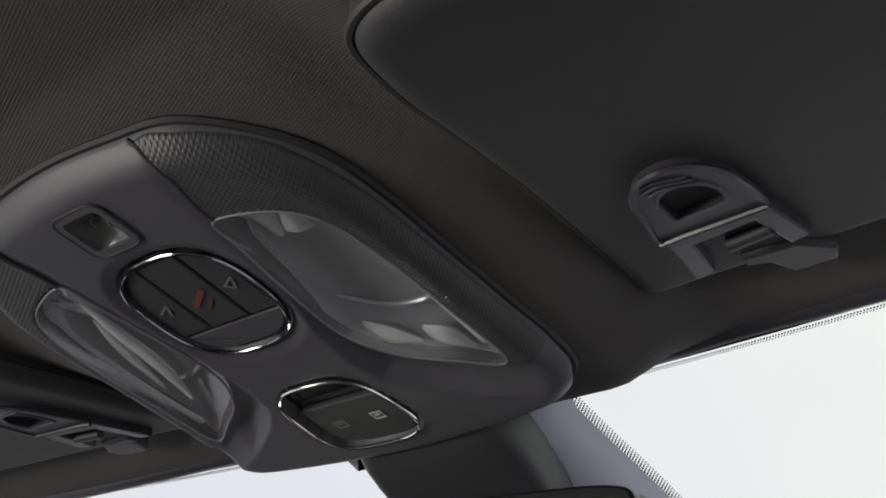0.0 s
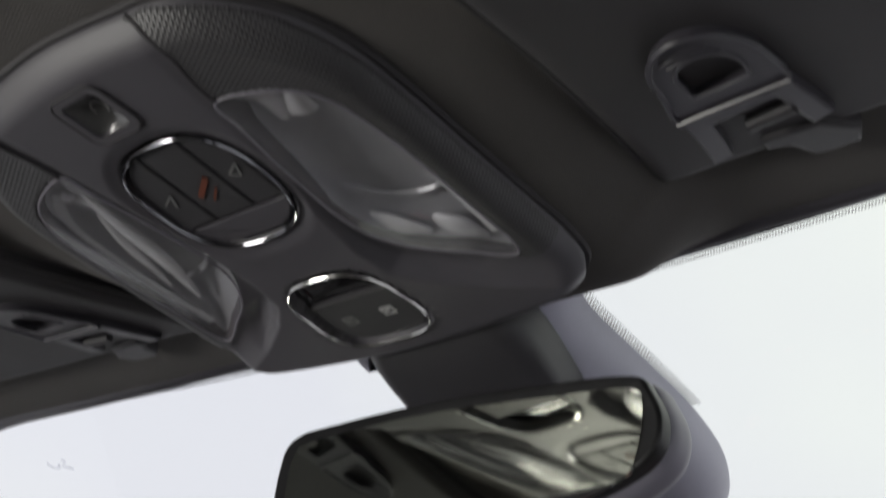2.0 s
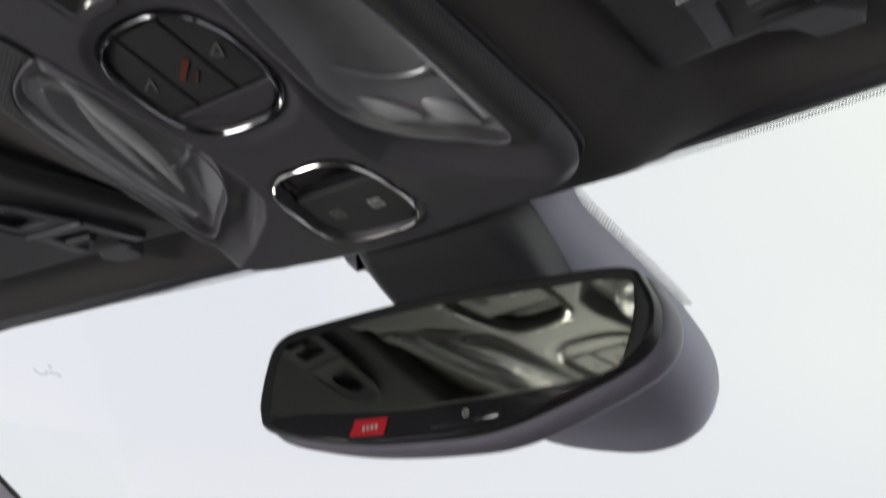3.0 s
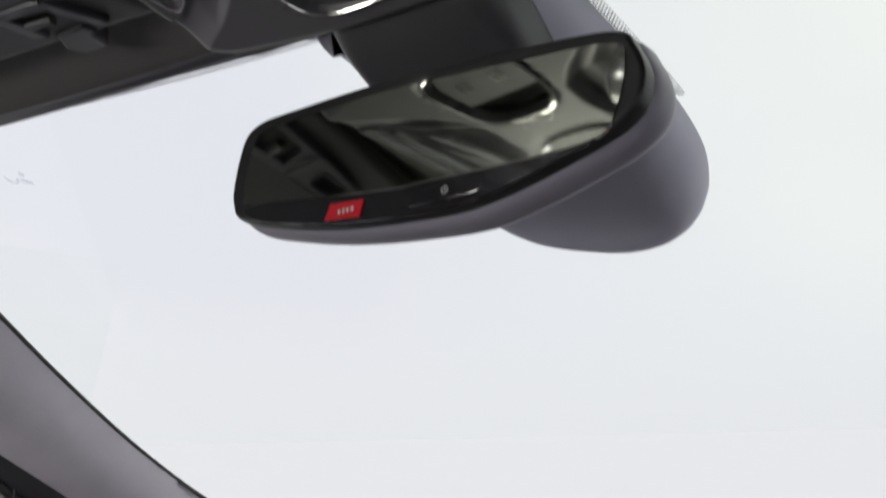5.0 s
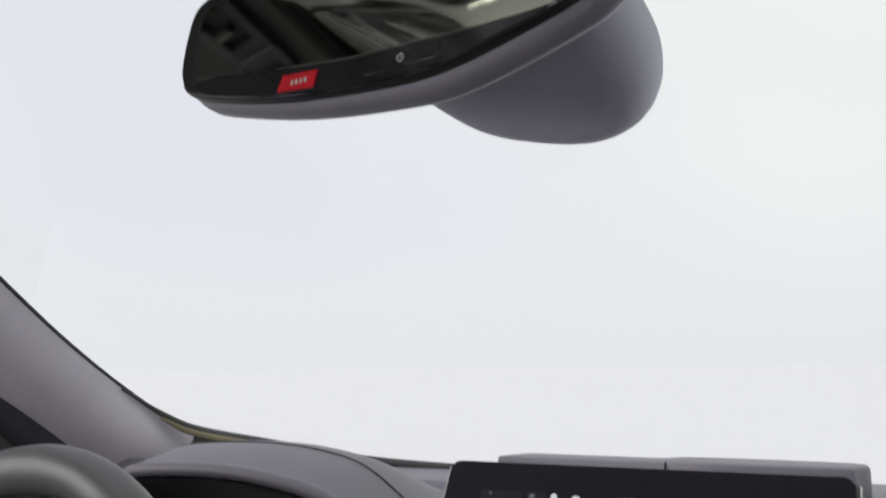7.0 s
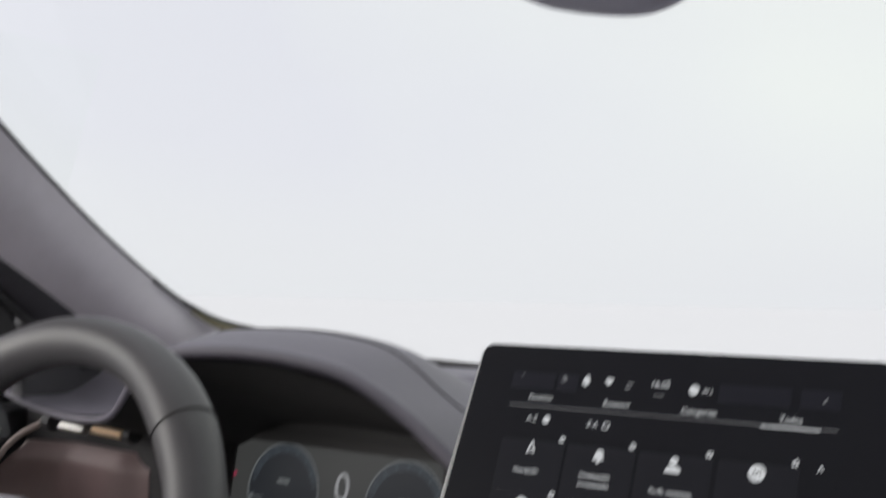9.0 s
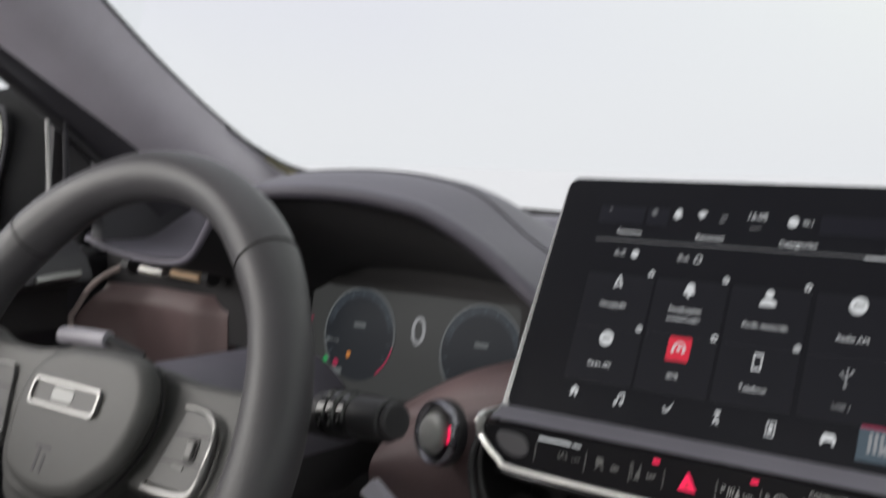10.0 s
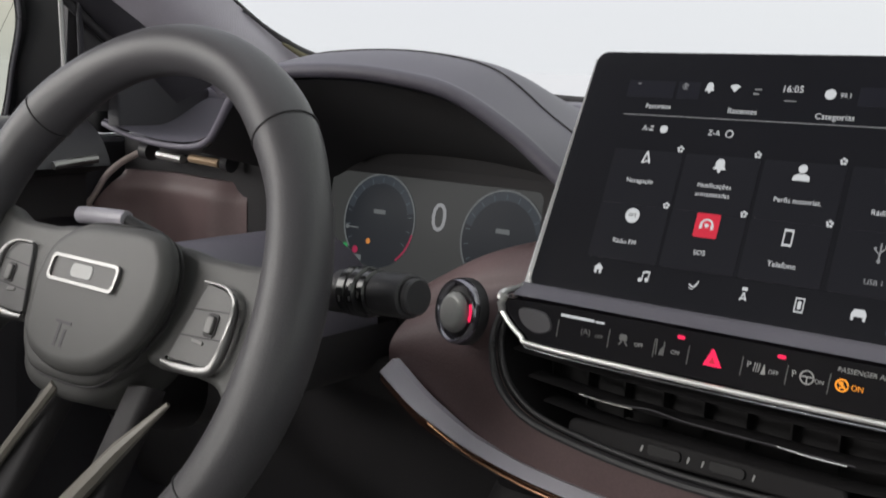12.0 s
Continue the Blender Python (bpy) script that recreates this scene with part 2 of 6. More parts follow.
def grown(outline, d):
    """The outline moved outwards by d."""
    pts = [Vector((p[0], p[1])) for p in outline]
    k = len(pts)
    area = sum(pts[i].x * pts[(i + 1) % k].y - pts[(i + 1) % k].x * pts[i].y for i in range(k))
    out = []
    for i in range(k):
        t = pts[(i + 1) % k] - pts[i - 1]
        out.append(pts[i] + Vector((t.y, -t.x)).normalized() * d * (1 if area > 0 else -1))
    return out


def rrect(w, h, r, n=6, power=None):
    """Outline of a rounded rectangle about the origin."""
    out = []
    for cx, cy, a0 in ((w / 2 - r, h / 2 - r, 0), (-w / 2 + r, h / 2 - r, 90), (-w / 2 + r, -h / 2 + r, 180), (w / 2 - r, -h / 2 + r, 270)):
        for i in range(n + 1):
            a = radians(a0 + 90 * i / n)
            out.append((cx + r * math.cos(a), cy + r * math.sin(a)))
    return out


def squircle(w, h, n=48, p=3.2):
    out = []
    for i in range(n):
        a = 2 * math.pi * i / n
        c, s = math.cos(a), math.sin(a)
        out.append((w / 2 * math.copysign(abs(c) ** (2 / p), c), h / 2 * math.copysign(abs(s) ** (2 / p), s)))
    return out


def ring_spline(ctrl, n=8):
    """A closed smooth curve through a few corner points."""
    out, k = [], len(ctrl)
    for i in range(k):
        p0, p1, p2, p3 = (Vector(ctrl[(i + d) % k]) for d in (-1, 0, 1, 2))
        for j in range(n):
            t = j / n
            out.append(0.5 * (2 * p1 + (p2 - p0) * t + (2 * p0 - 5 * p1 + 4 * p2 - p3) * t * t + (3 * p1 - p0 - 3 * p2 + p3) * t ** 3))
    return out


def line_spline(ctrl, n=10):
    c = [Vector(v) for v in ctrl]
    c = [2 * c[0] - c[1]] + c + [2 * c[-1] - c[-2]]
    out = []
    for i in range(1, len(c) - 2):
        p0, p1, p2, p3 = c[i - 1: i + 3]
        for j in range(n):
            t = j / n
            out.append(0.5 * (2 * p1 + (p2 - p0) * t + (2 * p0 - 5 * p1 + 4 * p2 - p3) * t * t + (3 * p1 - p0 - 3 * p2 + p3) * t ** 3))
    return out + [c[-2]]


def slab(name, outline, z0, z1, m, material, parent=None, label="", bevel=0.0, segs=2):
    """A plate with the given outline between two heights, its rims rounded, at the pose m."""
    levels = [(0.0, z0 + bevel)] if not bevel else []
    if bevel:
        for i in range(segs + 1):
            a = math.pi / 2 * i / segs
            levels.append((bevel * (1 - math.sin(a)), z0 + bevel * (1 - math.cos(a))))
        for i in range(segs + 1):
            a = math.pi / 2 * i / segs
            levels.append((bevel * (1 - math.cos(a)), z1 - bevel * (1 - math.sin(a))))
    else:
        levels = [(0.0, z0), (0.0, z1)]
    pts = [Vector((p[0], p[1], 0)) for p in outline]
    k = len(pts)
    area = sum(pts[i].x * pts[(i + 1) % k].y - pts[(i + 1) % k].x * pts[i].y for i in range(k))
    sign = 1 if area > 0 else -1
    norms = []
    for i in range(k):
        d = pts[(i + 1) % k] - pts[i - 1]
        norms.append(Vector((-d.y, d.x, 0)).normalized() * sign)
    verts, faces = [], []
    for off, z in levels:
        verts += [m @ (p + nn * off + Vector((0, 0, z))) for p, nn in zip(pts, norms)]
    for a in range(len(levels) - 1):
        for i in range(k):
            j = (i + 1) % k
            faces.append((a * k + i, a * k + j, (a + 1) * k + j, (a + 1) * k + i))
    faces += [tuple(range(k)), tuple(range((len(levels) - 1) * k, len(levels) * k))]
    ob = obj(name, verts, faces, material, parent, label)
    if bevel < 0.005:
        for f in ob.data.polygons:
            f.use_smooth = len(f.vertices) <= 4
    return ob


def tube(name, path, radius, material, parent=None, label="", n=12, closed=False, squash=(1, 1), up=(0, 0, 1)):
    """A round bar along a path; radius is one number or one for each point."""
    path = [Vector(p) for p in path]
    k = len(path)
    rad = radius if isinstance(radius, (list, tuple)) else [radius] * k
    verts, faces = [], []
    for i, p in enumerate(path):
        d = (path[(i + 1) % k] - path[i - 1]) if closed else path[min(i + 1, k - 1)] - path[max(i - 1, 0)]
        d.normalize()
        a = d.cross(Vector(up))
        a = a.normalized() if a.length > 1e-4 else d.orthogonal().normalized()
        b = d.cross(a)
        for j in range(n):
            t = 2 * math.pi * j / n
            verts.append(p + (a * math.cos(t) * squash[0] + b * math.sin(t) * squash[1]) * rad[i])
    for i in range(k if closed else k - 1):
        for j in range(n):
            q, r2 = (i + 1) % k, (j + 1) % n
            faces.append((i * n + j, i * n + r2, q * n + r2, q * n + j))
    if not closed:
        faces += [tuple(range(n)), tuple(range((k - 1) * n, k * n))]
    return obj(name, verts, faces, material, parent, label)


def sheet(name, f, nu, nv, material, parent=None, label="", thick=0.0, way=(0, 0, 1), sharp=38):
    """A surface f(u, v), u and v from 0 to 1, with a thickness along way."""
    verts = [Vector(f(i / nu, j / nv)) for i in range(nu + 1) for j in range(nv + 1)]
    w = nv + 1
    faces = [(i * w + j, (i + 1) * w + j, (i + 1) * w + j + 1, i * w + j + 1) for i in range(nu) for j in range(nv)]
    if thick:
        k = len(verts)
        verts += [v + Vector(way) * thick for v in verts]
        faces += [tuple(k + q for q in reversed(fc)) for fc in faces]
        rim = [i * w for i in range(nu + 1)] + [nu * w + j for j in range(1, w)] + [i * w + nv for i in range(nu - 1, -1, -1)] + [j for j in range(nv - 1, 0, -1)]
        faces += [(a, b, b + k, a + k) for a, b in zip(rim, rim[1:] + rim[:1])]
    return obj(name, verts, faces, material, parent, label, sharp)


def box(name, lo, hi, material, parent=None, label="", bevel=0.0):
    w, h = hi[0] - lo[0], hi[1] - lo[1]
    m = Matrix.Translation(((lo[0] + hi[0]) / 2, (lo[1] + hi[1]) / 2, 0))
    b = min(bevel, 0.49 * min(w, h, hi[2] - lo[2]))
    return slab(name, rrect(w, h, max(b * 1.2, 1e-4), 3), lo[2], hi[2], m, material, parent, label, b)


def letters(name, text, size, m, material, parent, label="", align="CENTER", bold=0.0, shear=0.0):
    """Flat lettering in the built-in font, as a mesh, at the pose m."""
    cu = bpy.data.curves.new(name, "FONT")
    cu.body, cu.size, cu.align_x, cu.align_y, cu.offset, cu.shear = text, size, align, "CENTER", bold, shear
    cu.extrude, cu.resolution_u = 0.00005, 3
    tmp = bpy.data.objects.new("tmp", cu)
    scene.collection.objects.link(tmp)
    me = bpy.data.meshes.new_from_object(tmp.evaluated_get(bpy.context.evaluated_depsgraph_get()))
    bpy.data.objects.remove(tmp)
    bpy.data.curves.remove(cu)
    me.transform(m)
    me.materials.clear()
    me.materials.append(material)
    me.name = name
    ob = new(name, me)
    if parent:
        hang(ob, parent)
    if label:
        ob["label"] = label
    return ob


def flat(name, polys, m, material, parent=None, label="", h=0.0004):
    """Small flat signs: outlines raised by h, in one mesh, at the pose m."""
    verts, faces = [], []
    for poly in polys:
        b, k = len(verts), len(poly)
        verts += [m @ Vector((p[0], p[1], 0)) for p in poly] + [m @ Vector((p[0], p[1], h)) for p in poly]
        faces += [tuple(range(b, b + k)), tuple(range(b + k, b + 2 * k))]
        faces += [(b + i, b + (i + 1) % k, b + k + (i + 1) % k, b + k + i) for i in range(k)]
    return obj(name, verts, faces, material, parent, label)


def disc(r, cx=0.0, cy=0.0, n=20):
    return [(cx + r * math.cos(2 * math.pi * i / n), cy + r * math.sin(2 * math.pi * i / n)) for i in range(n)]


def bar(x0, y0, x1, y1):
    return [(x0, y0), (x1, y0), (x1, y1), (x0, y1)]


def stroke(x0, y0, x1, y1, w):
    d = Vector((x1 - x0, y1 - y0))
    q = Vector((-d.y, d.x)).normalized() * w / 2
    return [(x0 + q.x, y0 + q.y), (x1 + q.x, y1 + q.y), (x1 - q.x, y1 - q.y), (x0 - q.x, y0 - q.y)]


def arc(r, a0, a1, w, cx=0.0, cy=0.0, n=16):
    a = [radians(a0 + (a1 - a0) * i / n) for i in range(n + 1)]
    return [(cx + (r + w / 2) * math.cos(t), cy + (r + w / 2) * math.sin(t)) for t in a] + [(cx + (r - w / 2) * math.cos(t), cy + (r - w / 2) * math.sin(t)) for t in reversed(a)]


# ---- the car's shell ----
def console_plane(y):
    return 1.1215 + (0.4 - y) * 0.235


def header_y(x):
    return 0.492 - 0.11 * x * x


def glass_z(y):
    return 1.143 - 0.62 * (y - 0.487)


def liner_z(x, y):
    base = 1.154 - 0.011 * smooth(0.42, 0.487, y) - 0.05 * smooth(0.35, 0.66, abs(x))
    base += 0.017 * smooth(0.33, 0.255, y) * (1 - smooth(0.100, 0.150, abs(x)))
    low = console_plane(y) + 0.0105
    low += 0.03 * smooth(0.0, 0.010, min(0.080 - abs(x), y - 0.270, 0.422 - y, 0.7 * (y - abs(x) - 0.210)))
    if y > 0.436:
        low = low + (base - low) * smooth(0.450, 0.497, y)
    fall = 1 - smooth(0.092, 0.138, abs(x))
    if y > 0.43:
        fall = 1 - smooth(0.092, 0.142, abs(x))
    return base - max(base - low, 0.0) * fall


def liner_at(u, v):
    x = 0.62 * math.copysign(abs(2 * u - 1) ** 1.35, u - 0.5)
    y = -0.08 + (header_y(x) + 0.013 * (1 - smooth(0.085, 0.130, abs(x))) + 0.08) * v
    return (x, y, liner_z(x, y))


headliner = sheet("headliner", liner_at, 150, 150, M_LINER, thick=0.03)
tagged(headliner, "dark charcoal woven cloth headliner bulging round the console", "headliner", kind="structure")

# unseen glass roof, suggested by the roof switch, added to let daylight in
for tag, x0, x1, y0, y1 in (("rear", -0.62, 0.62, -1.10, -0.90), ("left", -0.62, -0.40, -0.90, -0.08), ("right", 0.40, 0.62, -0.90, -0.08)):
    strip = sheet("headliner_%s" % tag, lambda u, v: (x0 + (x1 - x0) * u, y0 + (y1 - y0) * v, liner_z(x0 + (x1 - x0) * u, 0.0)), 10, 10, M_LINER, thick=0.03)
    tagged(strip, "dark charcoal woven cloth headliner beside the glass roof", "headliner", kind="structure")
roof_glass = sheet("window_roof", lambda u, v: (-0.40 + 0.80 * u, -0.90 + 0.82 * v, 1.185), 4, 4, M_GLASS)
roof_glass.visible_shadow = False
tagged(roof_glass, "unseen clear glass roof panel behind the front headliner, lets daylight in", "window", kind="structure")

header_trim = tube("trim_header", [(x / 50, header_y(x / 50) - 0.001, liner_z(x / 50, header_y(x / 50)) + 0.0035) for x in range(-27, 28)], 0.0065, M_CLIP)
tagged(header_trim, "dark plastic edge trim along the windscreen header", "trim", kind="structure")


def pane_at(u, v):
    half = 0.54 + 0.15 * v
    x = half * (2 * u - 1)
    y = header_y(x) - 0.01 + (0.56 - 0.05 * (2 * u - 1) ** 2) * v
    return (x, y, glass_z(y) + 0.004)


windscreen = sheet("window_windscreen", pane_at, 24, 16, M_GLASS)
windscreen.visible_shadow = False
tagged(windscreen, "large clear raked windscreen with a dotted black border", "windscreen", kind="structure")

WS = Matrix(((1, 0, 0, 0), (0, 0.850, 0.527, 0.487), (0, -0.527, 0.850, 1.143), (0, 0, 0, 1)))
dots = []
for i in range(-380, 381):
    x = i * 0.00128
    if abs(x) > 0.060:
        dots.append(disc(0.00042, x, (header_y(x) - 0.487) / 0.85 + 0.0042, 6))
        dots.append(disc(0.00032, x + 0.00064, (header_y(x) - 0.487) / 0.85 + 0.0053, 6))


def cover_edge(side, s):
    """Half width of the sensor cover, s metres down the glass."""
    if side < 0:
        return 0.064 + 0.004 * smooth(0.03, 0.11, s)
    return 0.046 + 0.0235 * smooth(-0.02, 0.12, s)


for side in (-1, 1):
    for row in range(5):
        for i in range(80):
            s = 0.006 + (i + 0.35 * row) * 0.00175
            if s > 0.092:
                continue
            dots.append(disc(0.00066 - 0.00006 * row, side * (cover_edge(side, s) - 0.0012 + 0.00135 * row), s, 6))
band = [[(x / 50, (header_y(x / 50) - 0.487) / 0.85 - 0.012), ((x + 1) / 50, (header_y((x + 1) / 50) - 0.487) / 0.85 - 0.012), ((x + 1) / 50, (header_y((x + 1) / 50) - 0.487) / 0.85 + 0.0026), (x / 50, (header_y(x / 50) - 0.487) / 0.85 + 0.0026)] for x in range(-25, 25)]
flat("frit_band", band, WS, M_FRIT, windscreen, "black ceramic band", 0.0003)
frit = flat("frit_dots", dots, WS, M_FRIT, windscreen, "black ceramic dots", 0.0003)
frit["kind"] = "stuff"
flat("sticker", [arc(0.0050, 20, 200, 0.0022, -0.378, 0.034), stroke(-0.372, 0.038, -0.364, 0.043, 0.0030), disc(0.0022, -0.366, 0.034, 8)], WS @ Matrix.Translation((0, 0, -0.004)), M_SMUDGE, windscreen, "faint translucent sticker", 0.0002)


def strip_between(name, a, b, bulge, material, n=26, w=10, label="", thick=0.012, way=(0, 0, 1)):
    """A bulged band between two edge curves."""
    la, lb = line_spline(a, 8), line_spline(b, 8)
    k = min(len(la), len(lb)) - 1

    def f(u, v):
        i = u * k
        j = min(int(i), k - 1)
        p, q = la[j].lerp(la[j + 1], i - j), lb[j].lerp(lb[j + 1], i - j)
        return p.lerp(q, v) + Vector(bulge) * math.sin(math.pi * v)
    return sheet(name, f, n, w, material, None, label, thick, way)


for side, name in ((1, "wall_pillar_left"), (-1, "wall_pillar_right")):
    A = [(-0.600 * side, 0.985, 0.835), (-0.628 * side, 0.895, 0.893), (-0.622 * side, 0.80, 0.950), (-0.602 * side, 0.70, 1.014), (-0.570 * side, 0.59, 1.084), (-0.53 * side, 0.462, 1.155)]
    B = [(-0.682 * side, 0.90, 0.810), (-0.678 * side, 0.80, 0.876), (-0.6725 * side, 0.71, 0.930), (-0.6625 * side, 0.60, 0.990), (-0.6425 * side, 0.48, 1.050), (-0.608 * side, 0.34, 1.122)]
    pil = strip_between(name, A, B, (0.018 * side, -0.018, 0.0), M_PILLAR, thick=0.010, way=(-side * 0.8, 0.6, -0.2))
    tagged(pil, "light grey cloth covered windscreen pillar", "pillar", kind="structure")
    seal = tube("trim_seal_%s" % ("left" if side > 0 else "right"), line_spline([(p[0] * 1.002, p[1] + 0.002, p[2]) for p in A], 8), 0.0022, M_BLACK)
    tagged(seal, "thin black rubber seal between pillar and windscreen", "seal", kind="structure")

    cowl = [(-0.628 * side, 0.868, 0.908), (-0.616 * side, 0.911, 0.880), (-0.594 * side, 0.939, 0.8630), (-0.506 * side, 0.962, 0.8490), (-0.400 * side, 0.986, 0.8340), (-0.250 * side, 1.000, 0.8270)]
    strip = tube("trim_cowl_%s" % ("left" if side > 0 else "right"), line_spline(cowl, 8), [0.0015 + 0.0031 * smooth(0, 14, i) for i in range(41)], M_BLACK)
    tagged(strip, "black windscreen base seal", "seal", kind="structure")
    foam = tube("trim_foam_%s" % ("left" if side > 0 else "right"), line_spline([(x * 0.992, y - 0.006, z - 0.0035) for x, y, z in cowl[1:5]], 8), [0.0036 * math.sin(math.pi * (i + 1) / 26) ** 0.5 for i in range(25)], M_OLIVE)
    tagged(foam, "olive foam strip under the windscreen seal", "seal", kind="structure")
    lower = strip_between("trim_cowl_panel_%s" % ("left" if side > 0 else "right"), cowl[2:], [(x * 0.985, y - 0.040, z - 0.040) for x, y, z in cowl[2:]], (0, 0.004, 0), M_BLACK, 30, 4, thick=0.004, way=(0, 0.5, -0.8))
    tagged(lower, "black panel below the windscreen base seal", "trim", kind="structure")
    # dark strip also stands in for the shade where the pillar curves away
    frame_line = [(-0.700 * side, 0.84, 0.812), (-0.702 * side, 0.76, 0.878), (-0.694 * side, 0.66, 0.948), (-0.672 * side, 0.54, 1.010), (-0.640 * side, 0.36, 1.088)]
    pillar_line = [(-0.677 * side, 0.87, 0.832), (-0.674 * side, 0.80, 0.878), (-0.6695 * side, 0.71, 0.932), (-0.6595 * side, 0.60, 0.992), (-0.6395 * side, 0.48, 1.052)]
    edge = strip_between("trim_frame_shade_%s" % ("left" if side > 0 else "right"), frame_line, pillar_line, (0.004 * side, -0.004, 0), M_DOOR, 24, 6, thick=0.008, way=(-side * 0.8, 0.6, 0))
    tagged(edge, "dark door frame edge that also paints the pillar's shaded side", "door frame", kind="structure")

# side walls: door skins with window openings, roof rails, rear end
for side, tag in ((-1, "left"), (1, "right")):
    x = 0.735 * side
    low = box("wall_side_%s" % tag, (min(x, x + 0.08 * side), -1.2, 0.10), (max(x, x + 0.08 * side), 1.15, 0.775), M_DOOR, bevel=0.01)
    tagged(low, "dark door and side trim below the windows", "side trim", kind="structure")
    rail = tube("wall_roof_rail_%s" % tag, line_spline([(0.60 * side, 0.42, 1.10), (0.605 * side, 0.1, 1.135), (0.605 * side, -0.4, 1.14), (0.60 * side, -1.1, 1.11)]), 0.035, M_LINER)
    tagged(rail, "dark roof rail above the side windows", "roof rail", kind="structure")
    post = strip_between("wall_post_%s" % tag, [(0.74 * side, -0.28, 0.76), (0.69 * side, -0.26, 0.95), (0.61 * side, -0.22, 1.12)], [(0.74 * side, -0.42, 0.76), (0.69 * side, -0.40, 0.95), (0.61 * side, -0.36, 1.12)], (-0.01 * side, 0, 0), M_DOOR, 10, 4, thick=0.03, way=(side, 0, 0))
    tagged(post, "dark middle door post", "door post", kind="structure")
    for k, (y0, y1) in enumerate(((-0.35, 0.80), (-1.15, -0.38))):
        g = sheet("window_side_%s_%d" % (tag, k + 1), lambda u, v, y0=y0, y1=y1: ((0.765 - 0.13 * v) * side, y0 + (y1 - y0) * u, 0.77 + 0.36 * v), 4, 3, M_GLASS)
        g.visible_shadow = False
        tagged(g, "clear side window glass", "window", kind="structure")
# unseen wall added in place of a rear window, blocks light from behind
back_low = box("wall_rear", (-0.82, -1.25, 0.10), (0.82, -1.17, 1.06), M_REAR, bevel=0.01)
tagged(back_low, "unseen plain wall closing the rear, keeps its light off the dash", "rear wall", kind="structure")
back_top = box("wall_rear_top", (-0.66, -1.25, 1.05), (0.66, -1.07, 1.19), M_LINER, bevel=0.02)
tagged(back_top, "unseen dark trim above the closed rear wall", "rear wall", kind="structure")
# the floor is unseen; its pale colour bounces light up to the headliner
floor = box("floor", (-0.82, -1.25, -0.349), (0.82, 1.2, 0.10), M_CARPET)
tagged(floor, "unseen car floor carpet, pale to bounce light up", "floor", kind="structure")
front = box("wall_front", (-0.82, 1.12, 0.10), (0.82, 1.20, 0.79), M_BLACK, bevel=0.01)
tagged(front, "black bulkhead below the windscreen", "bulkhead", kind="structure")
ground = sheet("ground", lambda u, v: (4000 * (u - 0.5), 4000 * (v - 0.5), -0.35), 8, 8, M_PAVING)
tagged(ground, "pale grey paved ground outside the car", "ground", kind="structure")
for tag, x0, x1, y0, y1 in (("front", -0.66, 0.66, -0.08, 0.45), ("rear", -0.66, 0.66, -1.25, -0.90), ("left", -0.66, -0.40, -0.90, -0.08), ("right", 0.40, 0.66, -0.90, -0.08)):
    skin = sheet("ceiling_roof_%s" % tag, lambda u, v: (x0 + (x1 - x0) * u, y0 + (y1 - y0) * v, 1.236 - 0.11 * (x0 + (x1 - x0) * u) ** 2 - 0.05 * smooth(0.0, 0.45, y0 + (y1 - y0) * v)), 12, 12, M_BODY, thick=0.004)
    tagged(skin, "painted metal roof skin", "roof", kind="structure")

# ---- overhead console ----
OUT_R = [(0.030, 0.2560), (0.0540, 0.2602), (0.0735, 0.2755), (0.0850, 0.2930), (0.0892, 0.3150), (0.0908, 0.3500), (0.0922, 0.3850), (0.0932, 0.4100), (0.0890, 0.4310), (0.0700, 0.4390)]
CONSOLE = [(p.x, p.y) for p in ring_spline([(0, 0.2538)] + OUT_R + [(0, 0.4450)] + [(-x, y) for x, y in reversed(OUT_R)], 8)]
LENS_R = [(p.x, p.y) for p in ring_spline([(0.0400, 0.2905), (0.0545, 0.2925), (0.0676, 0.2994), (0.0751, 0.3122), (0.0785, 0.3371), (0.0795, 0.3670), (0.0788, 0.4015), (0.0607, 0.3925), (0.0442, 0.3800), (0.0340, 0.3603), (0.0352, 0.3279), (0.0384, 0.3030)], 6)]
LENS_L = [(-x, y) for x, y in LENS_R]
OVAL_C, BTN_C, SENS_C = (0.0006, 0.3232), (0.0, 0.4017), (0.0005, 0.2750)
OVAL = [(OVAL_C[0] + x, OVAL_C[1] + y) for x, y in squircle(0.0560, 0.0580, 44, 2.6)]
BTN = [(BTN_C[0] + x * (1 + 3.5 * y), BTN_C[1] + y) for x, y in squircle(0.0500, 0.0515, 44, 3.2)]
SENS = [(SENS_C[0] + x, SENS_C[1] + y) for x, y in rrect(0.0200, 0.0190, 0.003, 6)]


def depth_in(poly, x, y):
    """How far inside an outline a point lies (negative outside)."""
    p = np.array(poly)
    q = np.roll(p, -1, 0)
    d = q - p
    w = np.array((x, y)) - p
    t = np.clip((w * d).sum(1) / (d * d).sum(1), 0, 1)
    near = np.sqrt((((p + d * t[:, None]) - (x, y)) ** 2).sum(1).min())
    c = (p[:, 1] > y) != (q[:, 1] > y)
    with np.errstate(divide="ignore", invalid="ignore"):
        hits = c & (x < (q[:, 0] - p[:, 0]) * (y - p[:, 1]) / (q[:, 1] - p[:, 1]) + p[:, 0])
    return near if hits.sum() % 2 else -near


SPINE_Y = (0.250, 0.300, 0.330, 0.350, 0.372, 0.387, 0.398, 0.4125, 0.420, 0.4306, 0.4400)
SPINE_W = (0.040, 0.035, 0.0315, 0.0285, 0.0265, 0.0295, 0.0400, 0.0610, 0.0760, 0.0950, 0.1080)


